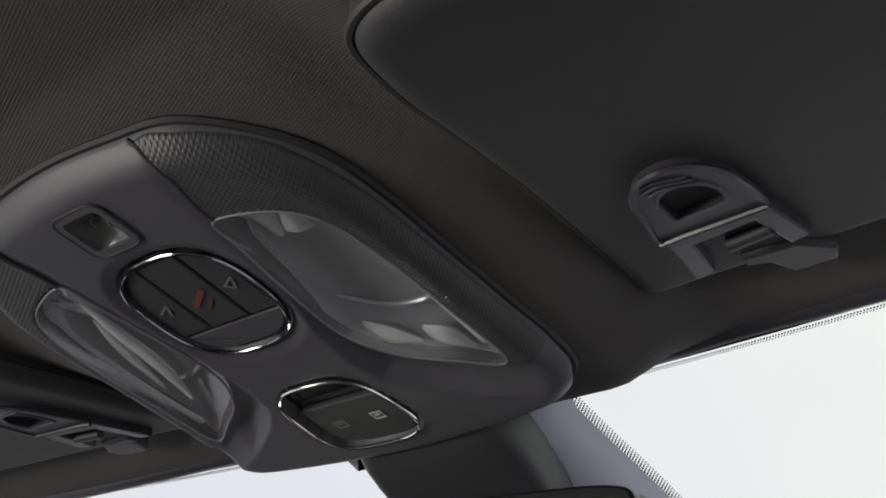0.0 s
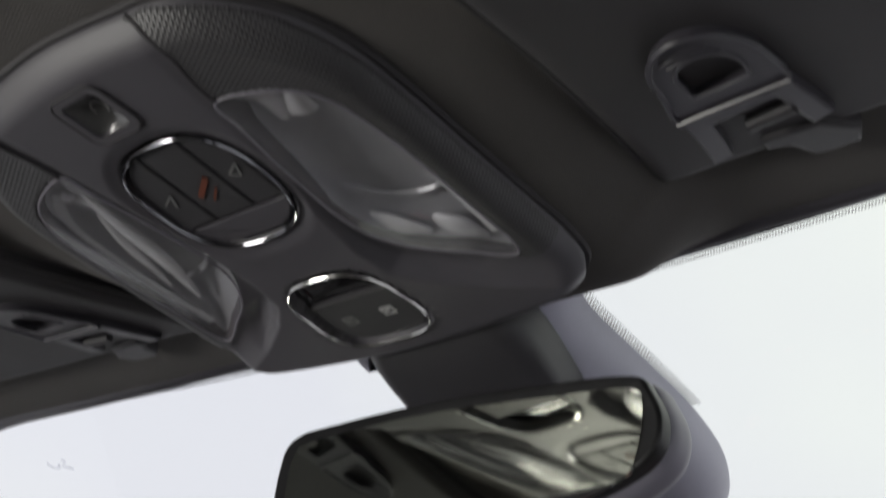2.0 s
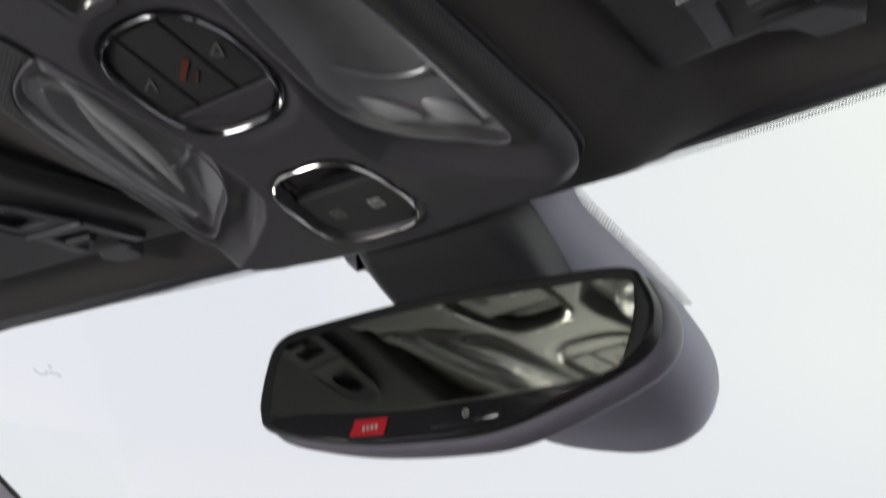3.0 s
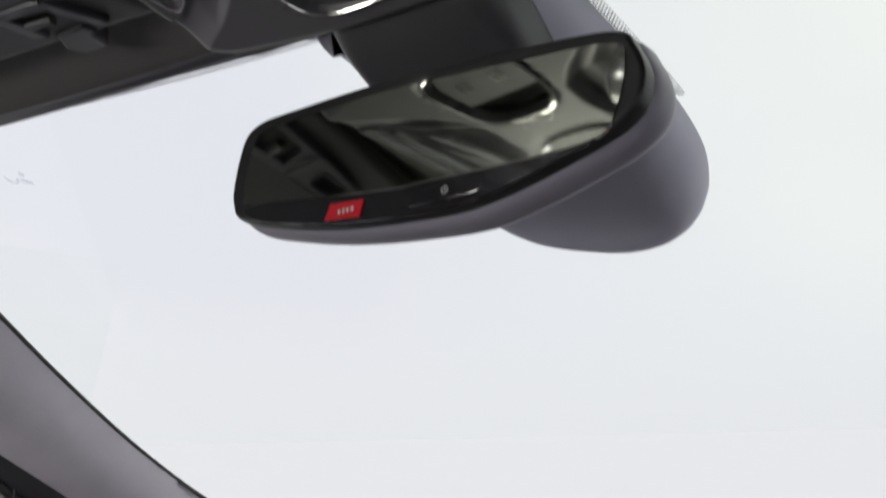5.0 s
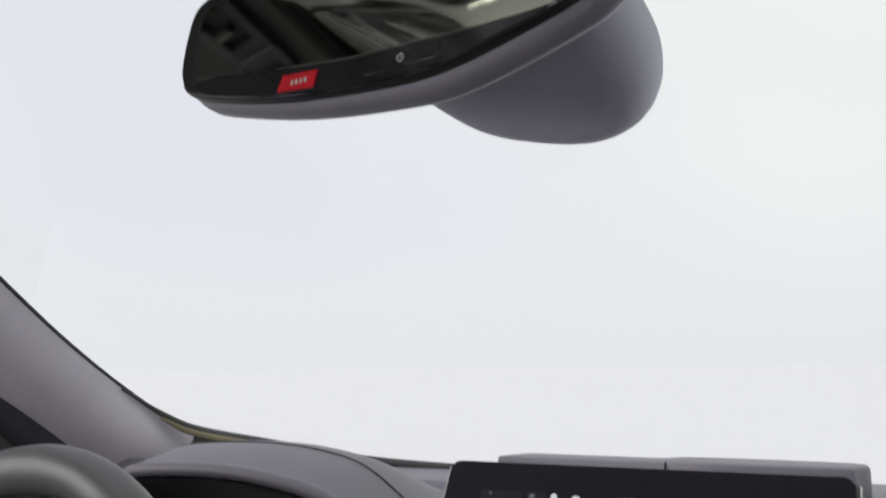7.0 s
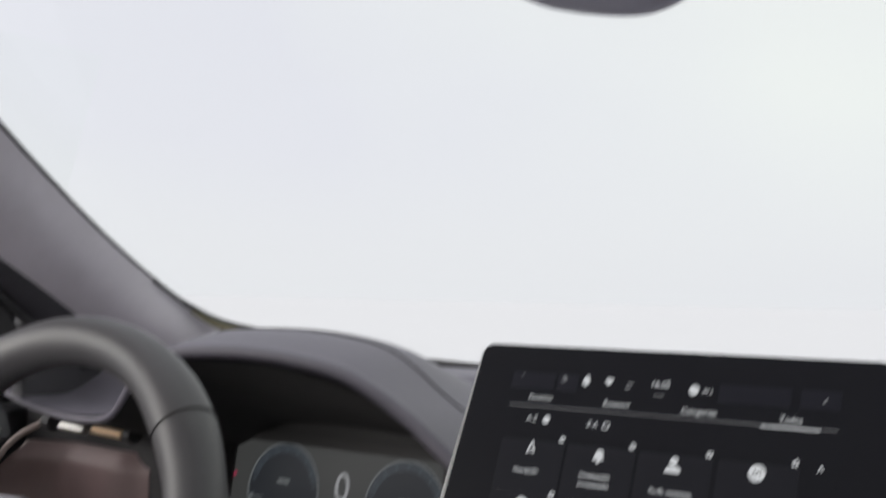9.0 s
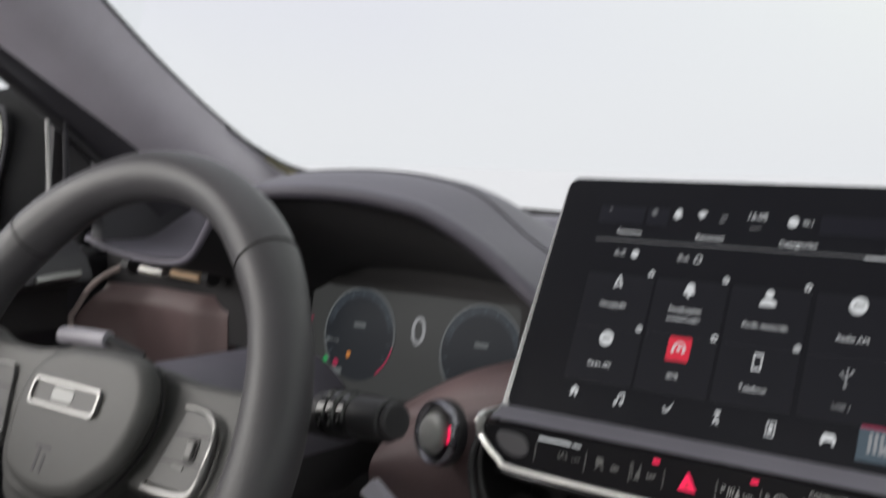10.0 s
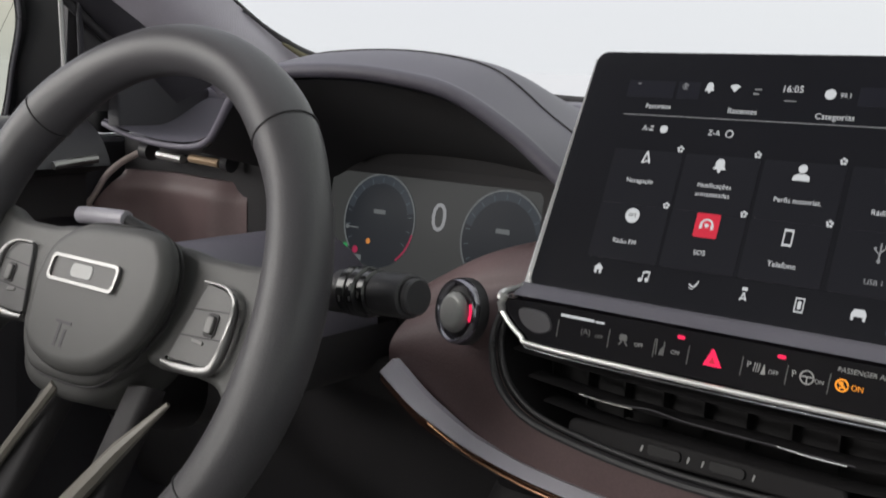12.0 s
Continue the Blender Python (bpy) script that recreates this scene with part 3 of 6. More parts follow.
def spine(x, y):
    """How far the middle rib hangs below the console's plane; a hollow runs along its crease."""
    d = abs(x) - float(np.interp(y, SPINE_Y, SPINE_W))
    crest = 0.0008 + 0.0042 * smooth(0.30, 0.40, y)
    rib = crest * (1 - min(max(d / (0.011 + 0.018 * smooth(0.385, 0.415, y)), 0.0), 1.0)) ** 2
    return rib - 0.0030 * smooth(0.0, 0.006, d) * (1 - smooth(0.010, 0.024, d)) * smooth(0.30, 0.36, y) * (1 - smooth(0.050, 0.068, abs(x)))


def console_z(x, y):
    return console_plane(y) - spine(x, y)


def console_at(x, y, h=0.0, e=0.012):
    """The pose of a thing on the console's underside: z away from it, y to the rear; h metres proud."""
    slope = (console_z(x, y + e) - console_z(x, y - e)) / (2 * e)
    c = 1 / math.hypot(1, slope)
    k = slope * c
    return Matrix(((1, 0, 0, x), (0, -c, k, y + k * h), (0, -k, -c, console_z(x, y) - c * h), (0, 0, 0, 1)))


def star(name, outline, centre, zf, rings, material, parent, label="", skirt=0.006, to_edge=1.0, sharp=38, ease=0.9):
    """A surface over an outline, from its centre outwards, with a turned-up skirt."""
    k = len(outline)
    verts = [(centre[0], centre[1], zf(centre[0], centre[1], 0.0))]
    for r in range(1, rings + 1):
        f = (r / rings) ** ease * to_edge
        for ox, oy in outline:
            x, y = centre[0] + (ox - centre[0]) * f, centre[1] + (oy - centre[1]) * f
            verts.append((x, y, zf(x, y, f)))
    if skirt:
        verts += [(x, y, z + skirt) for x, y, z in verts[-k:]]
    faces = [(0, 1 + i, 1 + (i + 1) % k) for i in range(k)]
    for r in range(rings - 1 + bool(skirt)):
        b = 1 + r * k
        faces += [(b + i, b + (i + 1) % k, b + k + (i + 1) % k, b + k + i) for i in range(k)]
    return obj(name, verts, faces, material, parent, label, sharp)


console = thing("overhead_console", (0, 0.34, 1.15), "dark grey plastic overhead console with lamps and buttons under the headliner", "overhead console")


def body_z(x, y, f):
    z = console_z(x, y) + 0.0085 * max(0.0, (f - 0.90) / 0.10) ** 2
    for poly in (LENS_R, LENS_L):
        if 0.028 < abs(x) < 0.085 and (x > 0) == (poly is LENS_R) and 0.285 < y < 0.41:
            z += 0.013 * smooth(0.0, 0.006, depth_in(poly, x, y))
    if abs(x) < 0.040 and 0.285 < y < 0.362:
        z += 0.0015 * smooth(-0.007, -0.001, depth_in(OVAL, x, y)) + 0.005 * smooth(-0.001, 0.0015, depth_in(OVAL, x, y))
    if abs(x) < 0.035 and 0.37 < y < 0.435:
        z += 0.006 * smooth(-0.001, 0.0015, depth_in(BTN, x, y))
    if abs(x) < 0.016 and 0.255 < y < 0.295:
        z += 0.004 * smooth(-0.0005, 0.001, depth_in(SENS, x, y))
    return z


star("body", [(p.x, p.y) for p in ring_spline(CONSOLE, 2)], (0, 0.345), body_z, 110, M_PLASTIC, console, "", 0.02, sharp=60)


# black tube draws the shadow line in the gap at the console's edge
tube("edge_shadow_gap", [(x * 1.008, 0.345 + (y - 0.345) * 1.008, console_plane(y) + 0.0098) for x, y in CONSOLE], 0.0016, M_BLACK, console, "gap round the console with its shadow line drawn in black", 6, True)
EDGE_A = np.array([math.atan2(y - 0.345, x) for x, y in CONSOLE])
EDGE_R = np.array([math.hypot(x, y - 0.345) for x, y in CONSOLE])
EDGE_O = np.argsort(EDGE_A)


def edge_f(x, y):
    """How far out towards the console's edge a point lies, from 0 to 1."""
    return math.hypot(x, y - 0.345) / np.interp(math.atan2(y - 0.345, x), EDGE_A[EDGE_O], EDGE_R[EDGE_O], period=2 * math.pi)


def skin_z(x, y):
    return console_z(x, y) + 0.0085 * max(0.0, (edge_f(x, y) - 0.90) / 0.10) ** 2


sheet("front_face", lambda u, v: (0.084 * (2 * u - 1) * (1 - 0.10 * v), 0.4435 - 0.012 * (2 * u - 1) ** 4 + 0.020 * v, console_plane(0.4435) + 0.004 + 0.017 * v - 0.002 * math.sin(math.pi * v)), 24, 8, M_PLASTIC_DARK, console, "sloping grey front face towards the windscreen", 0.002, (0, -0.3, 1))
SEAM = line_spline([(0.0377, 0.2567, 0), (0.0412, 0.2597, 0), (0.0443, 0.2687, 0), (0.0413, 0.2895, 0), (0.0480, 0.3300, 0), (0.0640, 0.3850, 0), (0.0760, 0.4035, 0), (0.0800, 0.4060, 0)], 8)
RIM = line_spline([(CONSOLE[i][0] * 0.993, 0.345 + (CONSOLE[i][1] - 0.345) * 0.993, 0) for i in (10, 14, 20, 28, 38, 49, 58, 63)], 8)


def insert_at(sd):
    k = len(SEAM) - 1

    def f(u, v):
        i = v * k
        j = min(int(i), k - 1)
        p = SEAM[j].lerp(SEAM[j + 1], i - j).lerp(RIM[j].lerp(RIM[j + 1], i - j), u * 0.995)
        return (p.x * sd, p.y, skin_z(p.x, p.y) - 0.0012 + 0.018 * smooth(-0.0006, 0.0012, depth_in(LENS_R, p.x, p.y)))
    return f


for sd in (1, -1):
    ins = sheet("mesh_insert", insert_at(sd), 60, 130, M_MESH, console, "dark finely woven textured side strip", 0.002, sharp=70)
    tube("seam", [(p.x * sd, p.y, skin_z(p.x, p.y) - 0.0008) for p in SEAM[:25]], 0.0008, M_BLACK, ins, "thin dark joint", 6)

for sd, poly in ((1, LENS_R), (-1, LENS_L)):
    cx = 0.056 * sd
    lens = star("lamp_lens", poly, (cx, 0.345), lambda x, y, f: console_plane(y) - 0.0022 * (1 - f * f) - 0.0012, 10, M_LENS, console, "clear smoky reading lamp lens", 0.004)
    lens.visible_shadow = False
    rim = [Vector((x, y, console_plane(y) - 0.001)) for x, y in poly]
    tube("lens_rim", rim, 0.0005, M_LEDGE, lens, "", 6, True)
    up = lambda x, y, h: (x * sd, y, console_plane(y) + h)
    # pale tubes put the reflector's streaks of light into shape and colour
    tube("reflector_glint", line_spline([up(0.046, 0.296, 0.004), up(0.050, 0.302, 0.006), up(0.0475, 0.314, 0.007)]), [0.0012 + 0.0016 * math.sin(math.pi * min(i / 20, 1)) for i in range(21)], M_GLINT, lens, "", 8, squash=(1.4, 0.6))
    tube("reflector_glint", line_spline([up(0.0615, 0.300, 0.004), up(0.0585, 0.307, 0.006), up(0.055, 0.3145, 0.008)]), [0.0010 + 0.0026 * (i / 20) for i in range(21)], M_GLINT, lens, "", 8, squash=(1.5, 0.6))
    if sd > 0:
        tube("reflector_glint", line_spline([up(0.038, 0.366, 0.006), up(0.0445, 0.3755, 0.005), up(0.0535, 0.3835, 0.004)]), [0.0009 + 0.0026 * math.sin(math.pi * i / 20) for i in range(21)], M_GLINT, lens, "", 8, squash=(1.5, 0.7))
        tube("reflector_glint", line_spline([up(0.0585, 0.377, 0.005), up(0.064, 0.384, 0.004), up(0.071, 0.394, 0.003)]), [0.0010 + 0.0030 * math.sin(math.pi * i / 20) for i in range(21)], M_GLINT, lens, "", 8, squash=(1.4, 0.7))
    tube("lens_streak", line_spline([up(0.036, 0.350, 0.009), up(0.050, 0.365, 0.0095), up(0.066, 0.369, 0.0095), up(0.076, 0.364, 0.009)]), 0.0013, M_REFL, lens, "", 8)
    tube("lens_streak", line_spline([up(0.064, 0.303, 0.006), up(0.0735, 0.316, 0.005), up(0.0765, 0.340, 0.004), up(0.0772, 0.372, 0.003), up(0.0765, 0.392, 0.003)]), 0.0018, M_GLINT, lens, "", 8, squash=(1.6, 0.5))
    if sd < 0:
        tube("reflector_glint", line_spline([up(0.050, 0.303, 0.005), up(0.056, 0.328, 0.006), up(0.061, 0.355, 0.006), up(0.068, 0.378, 0.005)]), [0.0006 + 0.0022 * math.sin(math.pi * i / 30) for i in range(31)], M_GLINT, lens, "", 8, squash=(1.5, 0.5))
        tube("reflector_glint", line_spline([up(0.058, 0.318, 0.006), up(0.066, 0.340, 0.006), up(0.072, 0.366, 0.005)]), [0.0005 + 0.0014 * math.sin(math.pi * i / 20) for i in range(21)], M_GLINT, lens, "", 8, squash=(1.5, 0.5))
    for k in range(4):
        tube("glint_ray", [up(0.0475 + 0.0035 * k, 0.3000 - 0.0004 * k, 0.005), up(0.0485 + 0.0030 * k, 0.3120, 0.0075)], [0.0003, 0.0007], M_GLINT, lens, "", 6)
    bowl = star("reflector_bowl", [(cx + (x - cx) * 0.97, 0.345 + (y - 0.345) * 0.97) for x, y in poly], (cx, 0.345), lambda x, y, f: console_plane(y) + 0.0125 - 0.010 * f ** 4, 12, M_REFL, lens, "", 0)

# upper round switch: three rockers and a lower bar inside a shiny ring
om = console_at(*OVAL_C, -0.0015)
switch = tube("switch_ring", [om @ Vector((x, y, 0.0012)) for x, y in squircle(0.0555, 0.0575, 60, 2.6)], 0.0008, M_DARKCHROME, console, "thin dark chrome ring", 8, True)
slab("switch_base", squircle(0.0530, 0.0550, 44, 2.6), -0.004, -0.003, om, M_GLOSS, console)


def clipped(x0, x1, y0, y1, w, h, p, inset=0.0008, n=14):
    """The part of a rounded outline that lies between two x and two y."""
    x0, x1, y0, y1 = x0 + inset, x1 - inset, y0 + inset, y1 - inset
    top = []
    for i in range(n + 1):
        x = x0 + (x1 - x0) * i / n
        e = h / 2 * max(1 - min(abs(2 * x / w), 1) ** p, 0.0) ** (1 / p)
        top.append((x, max(min(y1, e), y0), min(max(y0, -e), y1)))
    pts = [(x, a) for x, a, b in top] + [(x, b) for x, a, b in reversed(top)]
    out = []
    for q in pts:
        if not out or abs(q[0] - out[-1][0]) + abs(q[1] - out[-1][1]) > 1e-5:
            out.append(q)
    return out


for x0, x1 in ((-0.0255, -0.0095), (-0.0095, 0.0105), (0.0105, 0.0255)):
    slab("rocker", clipped(x0, x1, -0.013, 0.027, 0.0525, 0.0545, 2.6), -0.003, 0.0002, om, M_PLASTIC_DARK, console, "", 0.0006)
slab("rocker_bar", clipped(-0.0255, 0.0255, -0.027, -0.013, 0.0525, 0.0545, 2.6), -0.003, 0.0, om, M_PLASTIC, console, "grey lower rocker bar", 0.0006)
flat("mark", [stroke(-0.0045, 0.0005, 0.0055, 0.0075, 0.0022), stroke(-0.001, -0.003, 0.0045, 0.0015, 0.0009)], om @ Matrix.Translation((0, 0, 0.0003)), M_ORANGE, console, "faded orange printed mark")
flat("mark", [stroke(0.015, 0.005, 0.021, 0.008, 0.0008), stroke(0.021, 0.008, 0.0185, 0.0025, 0.0008), stroke(0.0185, 0.0025, 0.015, 0.005, 0.0008)], om @ Matrix.Translation((0, 0, 0.0003)), M_PRINT_DIM, console, "faint printed lamp symbol")
flat("mark", [stroke(-0.021, 0.003, -0.015, 0.006, 0.0008), stroke(-0.015, 0.006, -0.0175, 0.0005, 0.0008)], om @ Matrix.Translation((0, 0, 0.0003)), M_PRINT_DIM, console, "faint printed lamp symbol")

# lower roof switch
bmx = console_at(*BTN_C)
btn_line = [(x - BTN_C[0], -(y - BTN_C[1])) for x, y in BTN]
tube("switch_ring", [bmx @ Vector((x, y, 0.0008)) for x, y in btn_line], 0.0007, M_CHROME, console, "thin bright chrome ring", 8, True)
slab("switch_base", [(x * 0.97, y * 0.97) for x, y in btn_line], -0.0055, -0.005, bmx, M_GLOSS, console)
slab("rocker", [(x * 0.86 + 0.0015, min(y, 0.0075) * 0.93) for x, y in btn_line], -0.005, -0.0012, bmx, M_PLASTIC_DARK, console, "dark roof blind rocker", 0.001)
for dx in (-0.0095, 0.0105):
    q = bmx @ Matrix.Translation((dx, -0.007, -0.0010))
    flat("mark", [bar(-0.0030, -0.0028, 0.0030, -0.0019), bar(-0.0030, 0.0019, 0.0030, 0.0028), bar(-0.0030, -0.0019, -0.0021, 0.0019), bar(0.0021, -0.0019, 0.0030, 0.0019), bar(-0.0012, -0.0004, 0.0012, 0.0012)], q, M_PRINT if dx > 0 else M_PRINT_DIM, console, "printed roof symbol", 0.0002)

# microphone window
sm = console_at(*SENS_C)
hoop("sensor_frame", rrect(0.0232, 0.0222, 0.0048, 6), rrect(0.0176, 0.0166, 0.0026, 6), -0.003, 0.0007, sm, M_PLASTIC, console)
tube("sensor_joint", [sm @ Vector((x, y, 0.0004)) for x, y in rrect(0.0238, 0.0228, 0.0050, 6)], 0.0006, M_BLACK, console, "thin dark joint", 6, True)
sheet("sensor_window", lambda u, v: sm @ Vector((0.0088 * (2 * u - 1), 0.0083 * (2 * v - 1), -0.0006 - 0.0032 * (1 - (2 * u - 1) ** 2) * (1 - (2 * v - 1) ** 4))), 14, 14, M_SENSOR, console, "glossy dark hollow sensor window")
flat("mark", [arc(0.003, -60, 200, 0.0007), stroke(0.003, 0, 0.005, -0.002, 0.0007)], sm @ Matrix.Translation((0, 0, -0.0034)), M_PRINT_DIM, console, "faint symbol", 0.0001)

# ---- sun visors with their clips ----


def visor(sd):
    v = thing("sun_visor", (0.30 * sd, 0.33, 1.155), "dark vinyl sun visor folded flat against the headliner", "sun visor", "sun visors")
    ctrl = [(0.1800, 0.2390), (0.1540, 0.2400), (0.1430, 0.2425), (0.1358, 0.2480), (0.1325, 0.2570), (0.1300, 0.2770), (0.1300, 0.3000), (0.1290, 0.3400), (0.1262, 0.3800), (0.1230, 0.4120), (0.1205, 0.4270), (0.1235, 0.4350), (0.1340, 0.4365), (0.1464, 0.4350), (0.1800, 0.4318), (0.2128, 0.4290), (0.3000, 0.4210), (0.4700, 0.4000), (0.4900, 0.3850), (0.4900, 0.2600), (0.4700, 0.2440), (0.3000, 0.2400)]
    line = [(p.x * sd, p.y) for p in ring_spline(ctrl, 6)]
    def pad_z(x, y, f):
        d = min(max(depth_in(line, x, y), 0.0) if f < 0.9999 else 0.0, 0.009)
        return 1.1430 + 0.0085 * (1 - math.sqrt(max(0.0, 1 - ((0.009 - d) / 0.009) ** 2)))
    star("panel", line, (0.31 * sd, 0.335), pad_z, 44, M_VISOR, v, "", 0.010, sharp=60, ease=0.45)
    tube("piping", [(x, y, 1.1485) for x, y in line], 0.0014, M_VISOR, v, "", 6, True)
    # clip
    C = Matrix.Translation((0.1715 * sd, 0.3645, 1.1440))
    flip = lambda pts: [(x * sd, y) for x, y in pts]
    outer = flip([(0.0165 * math.cos(a) * (1 if math.sin(a) < 0 else 1), 0.022 * math.sin(a)) for a in [math.pi + math.pi * i / 20 for i in range(21)]] + [(0.0172, 0.006), (0.0178, 0.0150), (0.0172, 0.0190), (0, 0.0205), (-0.0190, 0.0215), (-0.0200, 0.0170), (-0.0175, 0.006)])
    inner = flip([(0.0002 + 0.0098 * math.cos(a), -0.001 + 0.0105 * math.sin(a)) for a in [math.pi + math.pi * i / 20 for i in range(21)]] + [(0.0100, 0.002), (0.0095, 0.0065), (0.0080, 0.0080), (0, 0.0092), (-0.0085, 0.0100), (-0.0100, 0.0085), (-0.0098, 0.003)])
    clip = hoop("clip", outer, inner, -0.0045, 0.002, C, M_CLIP, v, "dark plastic retaining clip with a D-shaped ring")
    tube("bead", [C @ Vector((x, y, -0.0043)) for x, y in outer], 0.0012, M_CLIP, clip, "", 6, True)
    tube("bead", [C @ Vector((x, y, -0.0043)) for x, y in inner], 0.0009, M_CLIP, clip, "", 6, True)
    for i in range(3):
        tube("rib", [C @ Vector(((-0.011 + 0.0012 * i + 0.004 * k) * sd, -0.0165 + 0.0028 * i - 0.0012 * math.sin(k * 1.05), -0.0046)) for k in range(5)], 0.0006, M_CLIP, clip, "", 6)
    tube("bar", [C @ Vector((x * sd, y, -0.0050)) for x, y in ((-0.0205, 0.0215), (-0.010, 0.0200), (0.008, 0.0185), (0.0180, 0.0175))], 0.0012, M_CLIP, clip, "", 8)
    slab("leg", flip([(-0.0200, 0.020), (-0.0120, 0.0205), (-0.0125, 0.034), (-0.0155, 0.0545), (-0.0235, 0.0560), (-0.0215, 0.038)]), -0.0045, 0.004, C, M_CLIP, clip, "", 0.0012)
    slab("leg", flip([(0.0090, 0.0195), (0.0175, 0.0185), (0.0200, 0.034), (0.0215, 0.0465), (0.0135, 0.0495), (0.0110, 0.034)]), -0.0045, 0.004, C, M_CLIP, clip, "", 0.0012)
    slab("bridge", flip([(-0.0200, 0.0195), (0.0178, 0.0170), (0.0160, 0.0260), (0.0100, 0.0265), (-0.0110, 0.0300), (-0.0190, 0.0310)]), -0.0044, 0.003, C, M_CLIP, clip, "", 0.0012)
    tube("pin", [C @ Vector((x * sd, y, -0.003)) for x, y in ((-0.004, 0.0395), (0.004, 0.038), (0.012, 0.0365))], 0.0026, M_PLASTIC_DARK, v, "dark metal pin", 10)
    base = thing("visor_retainer", (0.185 * sd, 0.424, 1.158), "dark plastic visor retainer hook under the headliner", "retainer", "visor retainers")
    slab("hook", [(x * sd, y) for x, y in ((0.1660, 0.4180), (0.1860, 0.4180), (0.1960, 0.4300), (0.1930, 0.4400), (0.1770, 0.4410), (0.1720, 0.4280), (0.1650, 0.4260))], 1.1410, 1.1600, Matrix(), M_PLASTIC_DARK, base, "", 0.0022, 3)
    return v


visor(1)
visor(-1)

# ---- windscreen sensor cover and mirror ----
cover = thing("sensor_cover", (0, 0.55, 1.10), "grey plastic camera and rain sensor cover behind the mirror", "sensor cover")
half = [(cover_edge(1, t), t) for t in (-0.020, 0.02, 0.06, 0.095)] + [(0.0670, 0.130), (0.0525, 0.162), (0.024, 0.1735)]
other = [(-cover_edge(-1, t), t) for t in (-0.020, 0.02, 0.06, 0.095)] + [(-0.058, 0.124), (-0.038, 0.152), (-0.010, 0.167)]
shell_line = [(p.x, p.y) for p in ring_spline(half + list(reversed(other)), 6)]
k = len(shell_line)
shell_v, shell_f = [], []
for step in range(7):
    a = math.pi / 2 * step / 6
    inset = 0.024 * (1 - math.cos(a))
    ring = grown(shell_line, -inset)
    shell_v += [WS @ Vector((p.x, p.y, -0.001 - 0.030 * math.sin(a))) for p in ring]
for step in range(6):
    shell_f += [(step * k + i, step * k + (i + 1) % k, (step + 1) * k + (i + 1) % k, (step + 1) * k + i) for i in range(k)]
shell_f += [tuple(range(k)), tuple(range(6 * k, 7 * k))]
obj("shell", shell_v, shell_f, M_COVER, cover)
slab("centre_block", [(p.x, p.y) for p in ring_spline([(-0.033, -0.02), (-0.033, 0.05), (-0.028, 0.085), (0.0, 0.095), (0.034, 0.085), (0.0425, 0.05), (0.0425, -0.02), (0.0, -0.035)], 6)], -0.052, -0.02, WS, M_PLASTIC_DARK, cover, "darker raised middle block", 0.010, 4)

mirror = thing("rear_view_mirror", (0.0135, 0.47, 1.085), "black framed rear-view mirror with a red button along its lower edge", "mirror")
MM = Matrix(((1, 0, 0, 0.0135), (0, 0.229, -0.9734, 0.4390), (0, 0.9734, 0.229, 1.0520), (0, 0, 0, 1))) @ Matrix.Rotation(radians(-5.2), 4, "Y")
M_OUT = [(p.x, p.y) for p in ring_spline([(-0.1108, 0.0060), (-0.1112, 0.0215), (-0.1085, 0.0340), (-0.0985, 0.0395), (-0.0800, 0.0400), (-0.0222, 0.0380), (0.0500, 0.0309), (0.0870, 0.0252), (0.0958, 0.0170), (0.1005, 0.0040), (0.0965, -0.0085), (0.0800, -0.0175), (0.0359, -0.0292), (-0.0006, -0.0290), (-0.0459, -0.0238), (-0.0900, -0.0140), (-0.1035, -0.0085), (-0.1080, -0.0020)], 6)]
slab("frame", [(p.x, p.y * (0.95 if p.y < 0 else 1.0)) for p in grown(M_OUT, -0.0010)], -0.008, 0.0, MM, M_FRAME, mirror, "black frame", 0.0018, 4)
slab("rim_band", M_OUT, -0.025, -0.0030, MM, M_RIMBAND, mirror, "grey rounded edge", 0.0090, 6)
slab("back_shell", [(x * 0.82 - 0.006, y * 0.74 + 0.004) for x, y in M_OUT], -0.040, -0.012, MM, M_COVER, mirror, "grey plastic rear shell", 0.022, 6)
g_line = [(p.x, p.y) for p in ring_spline([(-0.1010, 0.0160), (-0.0985, 0.0285), (-0.0880, 0.0325), (-0.0200, 0.0310), (0.0500, 0.0237), (0.0870, 0.0185), (0.0925, 0.0100), (0.0905, -0.0060), (0.0840, -0.0150), (0.0593, -0.0162), (0.0137, -0.0146), (-0.0153, -0.0130), (-0.0909, -0.0035), (-0.0990, 0.0020)], 6)]
slab("glass", g_line, -0.001, 0.0006, MM, M_MIRROR, mirror, "silvered mirror glass")
low_line = [(p.x, p.y) for p in ring_spline([(-0.0905, -0.0044), (-0.0153, -0.0139), (0.0137, -0.0155), (0.0593, -0.0171), (0.0800, -0.0165), (0.0660, -0.0203), (0.0340, -0.0268), (0.0, -0.0265), (-0.0459, -0.0213), (-0.0880, -0.0115)], 6)]
slab("glass_strip", low_line, -0.001, 0.0005, MM, M_GLOSS, mirror, "glossy black lower strip")
flat("red_button", [[(-0.0420, -0.0209), (-0.0219, -0.0228), (-0.0209, -0.0158), (-0.0399, -0.0143)]], MM, M_REDBTN, mirror, "red emergency button", 0.0012)
flat("mark", [bar(-0.0345 + 0.0024 * i, -0.0197, -0.0332 + 0.0024 * i, -0.0178) for i in range(4)], MM @ Matrix.Translation((0, 0, 0.0012)), M_PRINT, mirror, "white printed bars", 0.0002)
